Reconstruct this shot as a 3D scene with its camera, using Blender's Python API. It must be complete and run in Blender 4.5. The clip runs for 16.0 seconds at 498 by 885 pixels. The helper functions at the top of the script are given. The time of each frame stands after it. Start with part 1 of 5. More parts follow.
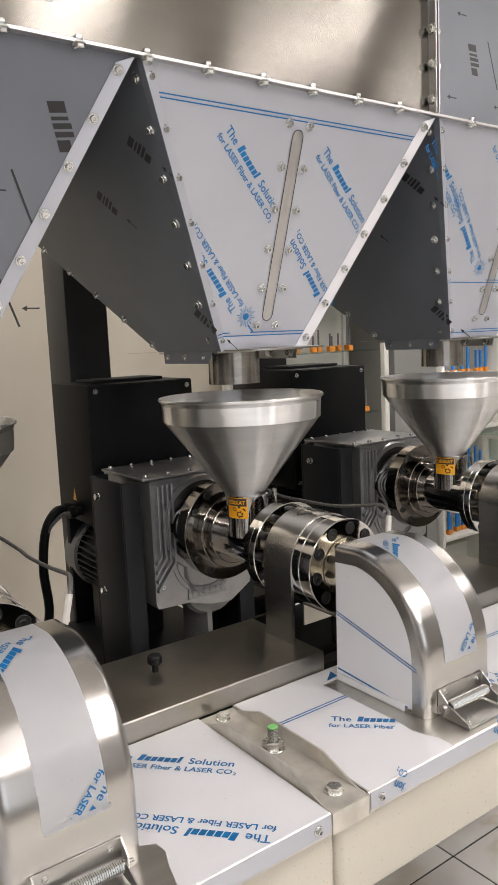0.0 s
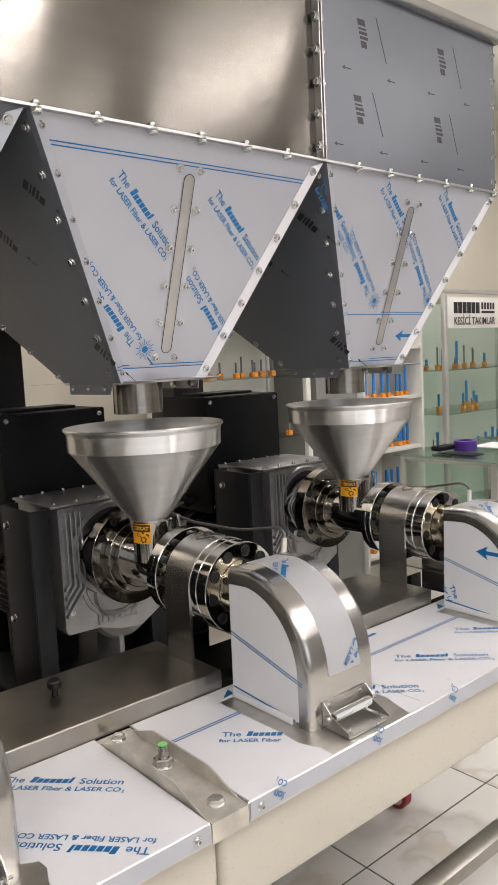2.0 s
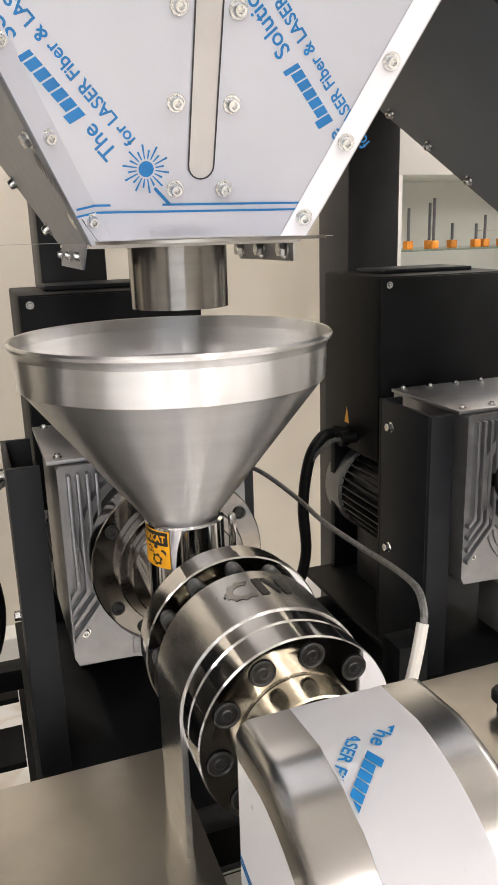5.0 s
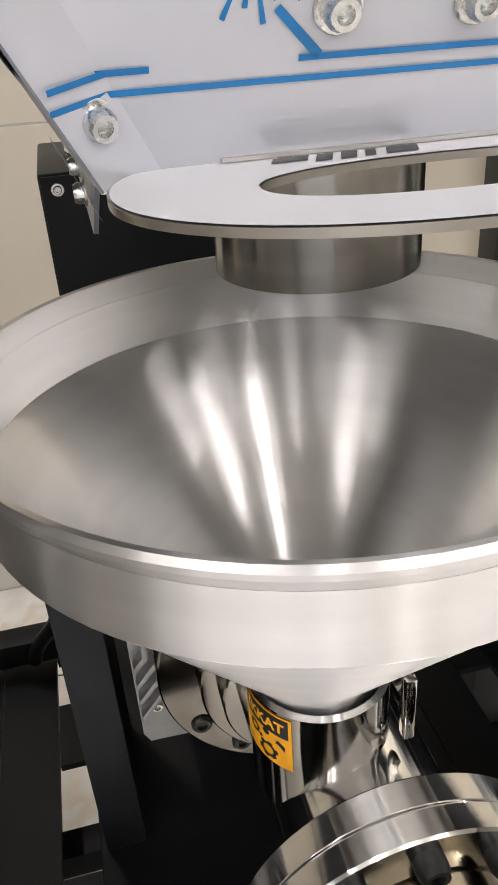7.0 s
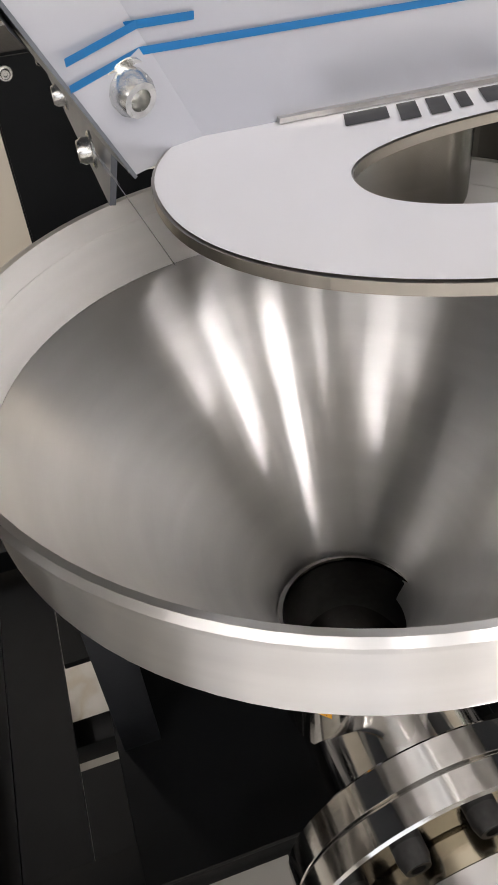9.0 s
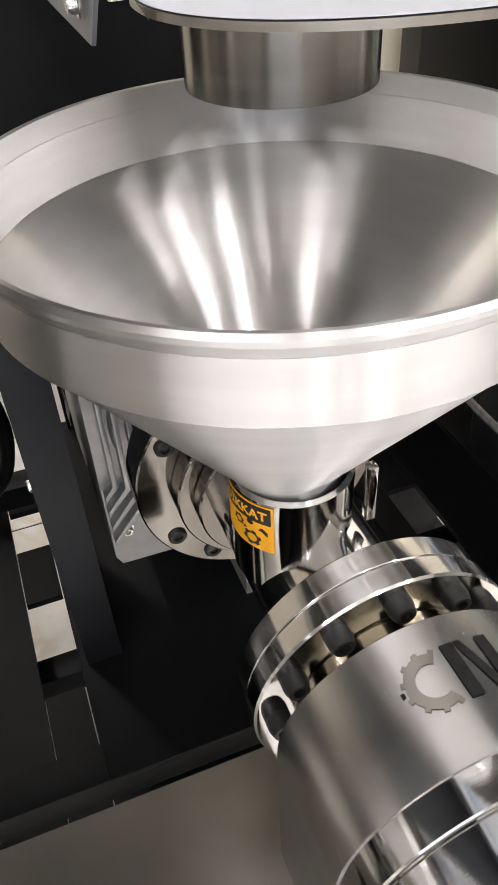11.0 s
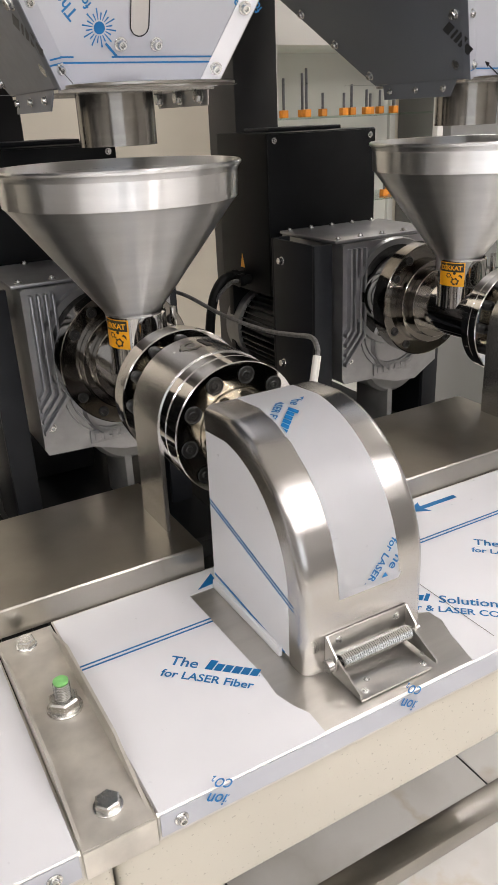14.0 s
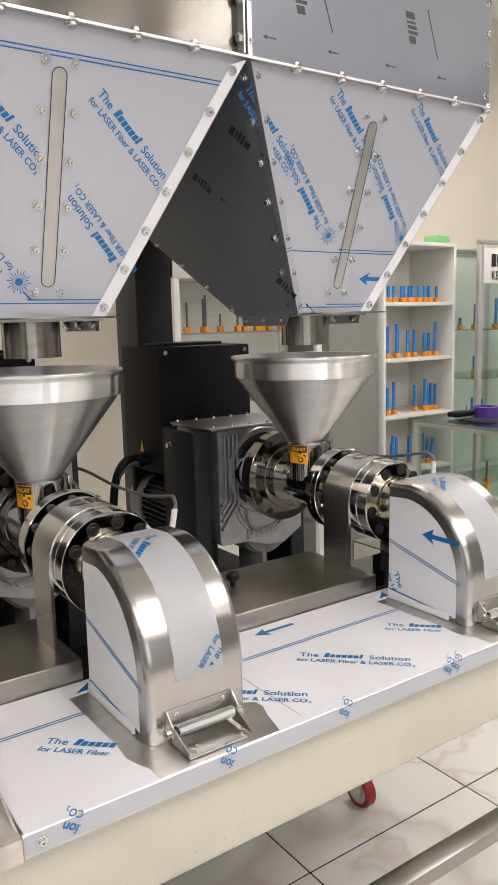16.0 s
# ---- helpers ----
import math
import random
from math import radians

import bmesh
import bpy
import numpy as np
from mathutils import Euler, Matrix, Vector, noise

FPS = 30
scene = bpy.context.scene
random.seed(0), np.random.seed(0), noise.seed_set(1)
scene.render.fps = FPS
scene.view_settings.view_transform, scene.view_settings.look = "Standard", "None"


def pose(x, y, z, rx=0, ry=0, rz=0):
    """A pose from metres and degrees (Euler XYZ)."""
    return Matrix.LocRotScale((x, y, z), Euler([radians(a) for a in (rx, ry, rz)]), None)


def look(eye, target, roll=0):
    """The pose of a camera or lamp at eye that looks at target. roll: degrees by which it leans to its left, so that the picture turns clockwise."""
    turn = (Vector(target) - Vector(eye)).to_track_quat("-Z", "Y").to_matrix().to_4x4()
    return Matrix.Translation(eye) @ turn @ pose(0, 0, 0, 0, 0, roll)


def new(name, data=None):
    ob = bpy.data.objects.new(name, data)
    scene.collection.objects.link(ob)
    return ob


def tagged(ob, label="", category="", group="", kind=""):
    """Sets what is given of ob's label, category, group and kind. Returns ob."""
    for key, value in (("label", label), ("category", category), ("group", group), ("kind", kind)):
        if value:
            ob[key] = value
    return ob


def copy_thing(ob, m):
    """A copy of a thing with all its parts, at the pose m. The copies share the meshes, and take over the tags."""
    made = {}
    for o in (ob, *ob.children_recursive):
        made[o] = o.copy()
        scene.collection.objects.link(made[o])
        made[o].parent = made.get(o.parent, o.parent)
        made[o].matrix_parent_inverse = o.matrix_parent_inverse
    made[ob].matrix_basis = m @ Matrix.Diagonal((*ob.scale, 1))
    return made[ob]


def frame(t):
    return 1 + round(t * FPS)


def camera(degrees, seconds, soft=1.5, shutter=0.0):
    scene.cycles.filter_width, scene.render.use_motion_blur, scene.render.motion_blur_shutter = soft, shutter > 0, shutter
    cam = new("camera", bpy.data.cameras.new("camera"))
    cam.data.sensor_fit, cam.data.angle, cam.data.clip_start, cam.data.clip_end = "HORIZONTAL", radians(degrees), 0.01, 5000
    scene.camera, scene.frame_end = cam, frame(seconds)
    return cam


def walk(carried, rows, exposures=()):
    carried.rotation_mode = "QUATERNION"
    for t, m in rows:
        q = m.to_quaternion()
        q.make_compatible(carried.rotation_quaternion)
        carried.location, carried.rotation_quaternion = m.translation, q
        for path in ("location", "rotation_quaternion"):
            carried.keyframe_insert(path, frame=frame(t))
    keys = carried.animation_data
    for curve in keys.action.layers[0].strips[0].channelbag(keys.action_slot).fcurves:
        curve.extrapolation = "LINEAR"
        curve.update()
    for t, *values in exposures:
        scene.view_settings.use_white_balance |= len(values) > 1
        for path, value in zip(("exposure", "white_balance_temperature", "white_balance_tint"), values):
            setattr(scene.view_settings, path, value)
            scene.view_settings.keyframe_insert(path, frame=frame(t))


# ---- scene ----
cam = camera(36.5, 16.0)
PATH = [
    (0, (0.087, 0.065, 1.452), (1.245, 1.673, 1.18), -2.5),
    (0.5, (0.065, -0.003, 1.471), (1.272, 1.579, 1.263), -2.5),
    (1, (0.062, -0.048, 1.479), (1.312, 1.503, 1.302), -2.6),
    (1.5, (0.074, -0.062, 1.476), (1.352, 1.465, 1.293), -2.7),
    (2, (0.12, -0.041, 1.466), (1.401, 1.479, 1.246), -2.8),
    (2.5, (0.22, 0.041, 1.46), (1.478, 1.573, 1.191), -3.1),
    (3, (0.351, 0.138, 1.463), (1.554, 1.705, 1.149), -3.3),
    (3.2, (0.394, 0.167, 1.461), (1.569, 1.751, 1.128), -3.4),
    (5.3, (0.832, 0.666, 1.433), (1.4, 2.491, 0.844), -2.4),
    (5.5, (0.8436, 0.7402, 1.4392), (1.3635, 2.5638, 0.8036), -3.09),
    (6, (0.8798, 0.8731, 1.4461), (1.3148, 2.6741, 0.6928), -3.42),
    (6.5, (0.9136, 0.9697, 1.4631), (1.294, 2.7337, 0.6006), -3.87),
    (7, (0.902, 1.0247, 1.4778), (1.2547, 2.7294, 0.4932), -4.04),
    (7.5, (0.8923, 1.0685, 1.4863), (1.2335, 2.7073, 0.3918), -4.47),
    (8, (0.8902, 1.0957, 1.4999), (1.2256, 2.6629, 0.3035), -5.8),
    (10.5, (0.8662, 1.0708, 1.5032), (1.3214, 2.5016, 0.1819), -3.92),
    (11, (0.8498, 0.987, 1.4809), (1.3397, 2.4285, 0.1839), -3.43),
    (11.5, (0.8214, 0.8807, 1.461), (1.368, 2.3349, 0.2014), -3.16),
    (12, (0.817, 0.765, 1.44), (1.416, 2.257, 0.25), -2.8),
    (12.5, (0.81, 0.61, 1.416), (1.451, 2.143, 0.302), -2.7),
    (13, (0.77, 0.485, 1.397), (1.474, 2.048, 0.368), -2.8),
    (13.5, (0.714, 0.393, 1.398), (1.504, 1.985, 0.481), -2.7),
    (14, (0.604, 0.288, 1.391), (1.486, 1.897, 0.596), -2.6),
    (14.5, (0.533, 0.192, 1.397), (1.519, 1.811, 0.759), -2.2),
    (15, (0.511, 0.109, 1.413), (1.565, 1.733, 0.912), -1.8),
    (15.5, (0.502, 0.026, 1.418), (1.601, 1.65, 1.027), -1.4),
    (16, (0.526, -0.051, 1.416), (1.648, 1.574, 1.101), -1.5),
]
EXPOSURE = [(0.0, 0.05, 6500, 10), (2.5, 0.0, 6500, 10), (3.0, 0.04, 6500, 10), (5.5, 0.62, 6550, 10), (6.5, 0.5, 6550, 10), (8.0, 0.28, 6500, 10), (10.5, 0.5, 6450, 10), (11.0, 0.64, 6350, 10),
            (11.5, 0.8, 6250, 10), (12.0, 0.76, 6050, 10), (12.5, 0.6, 6250, 10), (13.0, 0.35, 6350, 10), (14.5, 0.15, 6450, 10), (16.0, 0.08, 6500, 10)]
walk(cam, [(t, look(eye, target, roll)) for t, eye, target, roll in PATH], EXPOSURE)

# ---- world and light: a closed showroom under ceiling light strips ----
world = bpy.data.worlds.new("world")
scene.world = world
world.use_nodes = True
world.node_tree.nodes["Background"].inputs[0].default_value = (0.9, 0.95, 1.0, 1)
world.node_tree.nodes["Background"].inputs[1].default_value = 0.15

ROOM = (-3.4, 5.4, -3.6, 3.05, 3.15)
# last five are added: four to weaken the streaks, one to brighten the cabinets
STRIPS = [(-0.9, -0.9), (1.5, -0.9), (2.7, -0.9), (0.3, -2.6), (2.7, -2.6), (0.3, 2.3), (2.7, 2.3), (-2.1, -0.9), (3.9, -0.9), (-0.9, -2.6), (1.5, -2.6), (4.3, 1.5)]
STRIP_WATTS = 17.5
WINDOW_WATTS = 26


# ---- materials ----
def mat(name, colour, rough=0.5, metal=0.0, vary=0.06, scale=8.0, bump=0.0, bump_scale=120.0, stretch=(1, 1, 1), rough_vary=0.08, coat=0.0,
        aniso=0.0, second=None, spread=0.5, specular=0.5, random=0.0, along=None):
    m = bpy.data.materials.new(name)
    m.use_nodes = True
    nt = m.node_tree
    b = nt.nodes["Principled BSDF"]
    N, L = nt.nodes.new, nt.links.new
    co = N("ShaderNodeTexCoord")
    mp = N("ShaderNodeMapping")
    mp.inputs["Scale"].default_value = stretch
    L(co.outputs["Object"], mp.inputs["Vector"])
    big = N("ShaderNodeTexNoise")
    big.inputs["Scale"].default_value, big.inputs["Detail"].default_value = scale, 5.0
    L(mp.outputs[0], big.inputs["Vector"])
    fine = N("ShaderNodeTexNoise")
    fine.inputs["Scale"].default_value, fine.inputs["Detail"].default_value = bump_scale, 3.0
    L(mp.outputs[0], fine.inputs["Vector"])
    mix = N("ShaderNodeMix")
    mix.data_type = "RGBA"
    dark = second or tuple(c * (1 - vary * 2) for c in colour)
    light = tuple(min(1.0, c * (1 + vary)) for c in colour)
    mix.inputs["A"].default_value, mix.inputs["B"].default_value = (*dark, 1), (*light, 1)
    ramp = N("ShaderNodeMapRange")
    ramp.inputs["From Min"].default_value, ramp.inputs["From Max"].default_value = 0.5 - spread / 2, 0.5 + spread / 2
    L(big.outputs["Fac"], ramp.inputs["Value"])
    L(ramp.outputs[0], mix.inputs["Factor"])
    colour_out = mix.outputs["Result"]
    if random:
        info, hue = N("ShaderNodeObjectInfo"), N("ShaderNodeHueSaturation")
        rr = N("ShaderNodeMapRange")
        rr.inputs["To Min"].default_value, rr.inputs["To Max"].default_value = 1 - random, 1 + random
        L(info.outputs["Random"], rr.inputs["Value"])
        L(rr.outputs[0], hue.inputs["Value"])
        L(colour_out, hue.inputs["Color"])
        colour_out = hue.outputs["Color"]
    L(colour_out, b.inputs["Base Color"])
    rv = N("ShaderNodeMapRange")
    rv.inputs["To Min"].default_value, rv.inputs["To Max"].default_value = max(0.02, rough - rough_vary), min(1, rough + rough_vary)
    L(fine.outputs["Fac"], rv.inputs["Value"])
    L(rv.outputs[0], b.inputs["Roughness"])
    b.inputs["Metallic"].default_value = metal
    b.inputs["Coat Weight"].default_value = coat
    b.inputs["Coat Roughness"].default_value = 0.12
    b.inputs["Specular IOR Level"].default_value = specular
    if aniso:
        tan = N("ShaderNodeTangent")
        tan.direction_type, tan.axis = "RADIAL", "Z"
        b.inputs["Anisotropic"].default_value = aniso
        b.inputs["Anisotropic Rotation"].default_value = 0.25
        if along:
            tan = N("ShaderNodeCombineXYZ")
            tan.inputs[0].default_value, tan.inputs[1].default_value, tan.inputs[2].default_value = along
            b.inputs["Anisotropic Rotation"].default_value = 0.0
        L(tan.outputs[0], b.inputs["Tangent"])
    if bump:
        bp = N("ShaderNodeBump")
        bp.inputs["Strength"].default_value, bp.inputs["Distance"].default_value = bump, 0.0008
        L(fine.outputs["Fac"], bp.inputs["Height"])
        L(bp.outputs[0], b.inputs["Normal"])
    return m


STEEL = mat("brushed_steel", (0.65, 0.64, 0.625), 0.25, 1.0, 0.06, 5, 0.0, 60, (1, 1, 14), 0.05, aniso=0.45)
SPUN = mat("spun_steel", (0.84, 0.835, 0.83), 0.33, 1.0, 0.05, 6, 0.0, 30, (1, 1, 9), 0.004, aniso=1.0)
GUARD = mat("brushed_guard_steel", (0.54, 0.525, 0.505), 0.25, 1.0, 0.06, 3, 0.0, 20, (1, 3, 3), 0.004, aniso=0.75, along=(1, 0, 0))
SHEET = mat("bare_table_steel", (0.66, 0.64, 0.60), 0.40, 1.0, 0.08, 5, 0.0, 60, (1, 8, 1), 0.06)
SPOUT = mat("spout_tube_steel", (0.36, 0.34, 0.31), 0.24, 1.0, 0.08, 8, 0.0, 60, (1, 1, 14), 0.05, aniso=0.85)
# polished steel with dark reflections put into its base colour
CHROME_DARKENED = mat("polished_flange_steel", (0.22, 0.205, 0.185), 0.10, 1.0, 0.06, 20, 0.015, 200, (1, 1, 1), 0.04)
HINGE = mat("hinge_steel", (0.56, 0.545, 0.52), 0.34, 1.0, 0.08, 14, 0.0, 90)
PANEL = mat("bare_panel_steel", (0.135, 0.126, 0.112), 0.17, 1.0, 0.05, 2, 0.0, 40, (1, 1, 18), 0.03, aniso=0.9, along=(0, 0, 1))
DULL = mat("dull_plate_steel", (0.44, 0.42, 0.38), 0.30, 1.0, 0.14, 6, 0.0, 25, (1, 1, 1), 0.02)
CHROME = mat("polished_steel", (0.60, 0.59, 0.575), 0.085, 1.0, 0.05, 20, 0.015, 200, (1, 6, 1), 0.04)
BRASS = mat("bronzed_steel", (0.58, 0.51, 0.38), 0.18, 1.0, 0.15, 20, 0.03, 200)
ZINC = mat("zinc_bolts", (0.72, 0.72, 0.70), 0.25, 1.0, 0.15, 300, 0.05, 900)
# black oxide of the screws, also painted into holes as their shade
DARK_AND_HOLE_SHADE = mat("black_oxide_bolts", (0.022, 0.0215, 0.021), 0.40, 0.3, 0.3, 200, 0.05, 900)
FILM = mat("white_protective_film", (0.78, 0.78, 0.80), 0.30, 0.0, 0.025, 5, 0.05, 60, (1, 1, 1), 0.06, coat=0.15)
# darker copy of the white film: weaker light on upright faces put into the colour
FILM_SHADED = mat("grey_protective_film", (0.47, 0.485, 0.53), 0.32, 0.25, 0.03, 4, 0.05, 60, (1, 1, 1), 0.06, coat=0.1)
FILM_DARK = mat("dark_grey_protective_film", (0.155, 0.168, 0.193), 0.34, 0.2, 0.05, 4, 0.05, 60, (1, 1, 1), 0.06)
FILM_EDGE = mat("bare_flange_steel", (0.52, 0.51, 0.50), 0.35, 0.85, 0.06, 12, 0.0, 80)
BLUE = mat("blue_print", (0.0025, 0.15, 0.40), 0.35, 0, 0.06, 30)
BLACKINK = mat("black_print", (0.02, 0.02, 0.022), 0.4, 0, 0.1, 40)
BLACK = mat("black_powder_coat", (0.006, 0.0068, 0.0075), 0.5, 0, 0.15, 20, 0.12, 700, specular=0.16)
SLATE = mat("dark_grey_powder_coat", (0.015, 0.0165, 0.0195), 0.48, 0, 0.12, 12, 0.12, 700, specular=0.22)
COLUMN = mat("charcoal_powder_coat", (0.034, 0.033, 0.032), 0.45, 0, 0.10, 12, 0.12, 700, specular=0.3)
WORN = mat("worn_stainless_steel", (0.62, 0.585, 0.52), 0.42, 0.4, 0.16, 22, 0.06, 200)
ALU = mat("cast_aluminium", (0.31, 0.31, 0.315), 0.34, 0.7, 0.08, 30, 0.14, 500)
MOTOR = mat("motor_grey", (0.03, 0.031, 0.033), 0.45, 0.2, 0.15, 20, 0.1, 400)
COWL = mat("motor_cowl_grey", (0.23, 0.23, 0.225), 0.5, 0.3, 0.1, 20)
RUBBER = mat("black_rubber", (0.009, 0.009, 0.009), 0.45, 0, 0.2, 60, 0.1, 300, specular=0.25)
GREYCABLE = mat("braided_grey_cable", (0.20, 0.195, 0.19), 0.45, 0.5, 0.25, 150, 0.4, 500)
SLEEVE = mat("cream_cable_sleeve", (0.62, 0.60, 0.55), 0.5, 0, 0.05, 40)
YELLOW = mat("warning_yellow", (0.90, 0.42, 0.015), 0.38, 0, 0.04, 30)
CREAM = mat("cream_painted_steel", (0.56, 0.53, 0.45), 0.30, 0.15, 0.04, 3, 0.03, 200, coat=0.2)
GREEN = mat("green_paint_mark", (0.25, 0.62, 0.20), 0.5, 0, 0.1, 200)
WALL = mat("cream_wall_paint", (0.74, 0.68, 0.57), 0.7, 0, 0.03, 2, 0.1, 160)
# grey of the added unseen walls, chosen for darker reflections in the metal
ROOMWALL = mat("grey_wall_paint", (0.30, 0.29, 0.275), 0.7, 0, 0.05, 2, 0.1, 160)
CEIL = mat("white_ceiling_paint", (0.80, 0.79, 0.77), 0.8, 0, 0.02, 2, 0.05, 160)
WHITE = mat("white_laminate", (0.74, 0.72, 0.67), 0.4, 0, 0.02, 5, 0.02, 200)
GREYPANEL = mat("grey_wall_panel", (0.24, 0.235, 0.225), 0.5, 0, 0.04, 3)
ALUFRAME = mat("aluminium_profile", (0.62, 0.61, 0.58), 0.35, 0.7, 0.05, 10)
TOOLBLUE = mat("blue_tool_sleeve", (0.02, 0.22, 0.62), 0.4, 0, 0.1, 50, random=0.25)
TOOLORANGE = mat("orange_tool_holder", (0.85, 0.30, 0.03), 0.45, 0, 0.08, 50, random=0.15)
TOOLGREY = mat("carbide_grey", (0.22, 0.22, 0.23), 0.3, 0.8, 0.1, 60)
PURPLE = mat("purple_tape", (0.09, 0.03, 0.28), 0.35, 0, 0.1, 50)
RED = mat("red_caster_tread", (0.30, 0.015, 0.018), 0.4, 0, 0.1, 50)
GROUT = mat("dark_grout", (0.035, 0.034, 0.033), 0.8, 0, 0.1, 60, 0.2, 300)
SIGNBLUE = mat("blue_sign_print", (0.01, 0.07, 0.25), 0.3, 0, 0.03, 20)
PAPER = mat("paper", (0.78, 0.78, 0.78), 0.6, 0, 0.03, 20)


def glass_material():
    m = bpy.data.materials.new("cabinet_glass")
    m.use_nodes = True
    nt = m.node_tree
    nt.nodes.remove(nt.nodes["Principled BSDF"])
    N, L = nt.nodes.new, nt.links.new
    t, g, mx, f = N("ShaderNodeBsdfTransparent"), N("ShaderNodeBsdfGlossy"), N("ShaderNodeMixShader"), N("ShaderNodeLayerWeight")
    t.inputs[0].default_value = (0.86, 0.93, 0.89, 1)
    g.inputs["Roughness"].default_value = 0.03
    f.inputs[0].default_value = 0.5
    p, a = N("ShaderNodeMath"), N("ShaderNodeMath")
    p.operation, a.operation = "POWER", "MULTIPLY_ADD"
    p.inputs[1].default_value, a.inputs[1].default_value, a.inputs[2].default_value = 5.0, 0.9, 0.04
    L(f.outputs["Facing"], p.inputs[0]), L(p.outputs[0], a.inputs[0])
    L(a.outputs[0], mx.inputs[0]), L(t.outputs[0], mx.inputs[1]), L(g.outputs[0], mx.inputs[2])
    L(mx.outputs[0], nt.nodes["Material Output"].inputs[0])
    return m


GLASS = glass_material()


def marble_material():
    m = mat("white_marble_tile", (0.74, 0.72, 0.68), 0.14, 0, 0.02, 3, 0.0, 80, random=0.04)
    nt = m.node_tree
    N, L = nt.nodes.new, nt.links.new
    b = nt.nodes["Principled BSDF"]
    src = b.inputs["Base Color"].links[0].from_socket
    geo, info = N("ShaderNodeNewGeometry"), N("ShaderNodeObjectInfo")
    wig = N("ShaderNodeTexNoise")
    wig.inputs["Scale"].default_value, wig.inputs["Detail"].default_value = 3.0, 6.0
    add = N("ShaderNodeVectorMath")
    add.operation = "MULTIPLY_ADD"
    add.inputs[1].default_value = (0.5, 0.5, 0.5)
    L(geo.outputs["Position"], wig.inputs["Vector"])
    L(wig.outputs["Color"], add.inputs[0])
    L(geo.outputs["Position"], add.inputs[2])
    last = src
    for scale, width, tint in ((1.1, 0.060, (0.42, 0.39, 0.34, 1)), (2.3, 0.030, (0.54, 0.46, 0.34, 1))):
        v = N("ShaderNodeTexNoise")
        v.inputs["Scale"].default_value, v.inputs["Detail"].default_value = scale, 2.0
        L(add.outputs[0], v.inputs["Vector"])
        d = N("ShaderNodeMath")
        d.operation = "SUBTRACT"
        d.inputs[1].default_value = 0.5
        L(v.outputs["Fac"], d.inputs[0])
        a = N("ShaderNodeMath")
        a.operation = "ABSOLUTE"
        L(d.outputs[0], a.inputs[0])
        r = N("ShaderNodeMapRange")
        r.inputs["From Min"].default_value, r.inputs["From Max"].default_value = 0.0, width
        r.inputs["To Min"].default_value, r.inputs["To Max"].default_value = 0.5, 0.0
        L(a.outputs[0], r.inputs["Value"])
        x = N("ShaderNodeMix")
        x.data_type = "RGBA"
        x.inputs["B"].default_value = tint
        L(r.outputs[0], x.inputs["Factor"])
        L(last, x.inputs["A"])
        last = x.outputs["Result"]
    L(last, b.inputs["Base Color"])
    return m


MARBLE = marble_material()


# ---- building helpers ----
def link_mesh(name, bm, material, smooth=False):
    me = bpy.data.meshes.new(name)
    bm.normal_update()
    if smooth:
        for f in bm.faces:
            f.smooth = True
        for e in bm.edges:
            if len(e.link_faces) == 2 and e.calc_face_angle(0) > radians(32):
                e.smooth = False
    bm.to_mesh(me)
    bm.free()
    me.materials.append(material)
    return new(name, me)


def part(name, bm, material, parent, label="", smooth=True):
    ob = link_mesh(name, bm, material, smooth)
    ob.parent = parent
    return tagged(ob, label)


def share(ob, parent, m):
    """Another object on ob's mesh under parent."""
    o = new(ob.name.split(".")[0], ob.data)
    o.parent = parent
    o.matrix_basis = m
    return o


def thing(name, label, category, group="", at=(0, 0, 0)):
    e = new(name)
    e.empty_display_size = 0.05
    e.location = at
    return tagged(e, label, category, group)


def structure(name, bm, material, label="", category=""):
    return tagged(link_mesh(name, bm, material), label, category, kind="structure")


def box(x0, x1, y0, y1, z0, z1, bevel=0.0, bm=None, segments=2):
    b = bmesh.new()
    r = bmesh.ops.create_cube(b, size=1)
    bmesh.ops.scale(b, vec=(x1 - x0, y1 - y0, z1 - z0), verts=b.verts)
    bmesh.ops.translate(b, vec=((x0 + x1) / 2, (y0 + y1) / 2, (z0 + z1) / 2), verts=b.verts)
    if bevel:
        bmesh.ops.bevel(b, geom=b.edges[:], offset=bevel, segments=segments, affect="EDGES", profile=0.5)
    return join(bm, b)


def join(bm, b):
    if bm is None:
        return b
    me = bpy.data.meshes.new("joined")
    b.to_mesh(me)
    b.free()
    bm.from_mesh(me)
    bpy.data.meshes.remove(me)
    return bm


AXES = {"z": Matrix.Identity(4), "y": Matrix.Rotation(radians(90), 4, "X"), "x": Matrix.Rotation(radians(90), 4, "Y")}


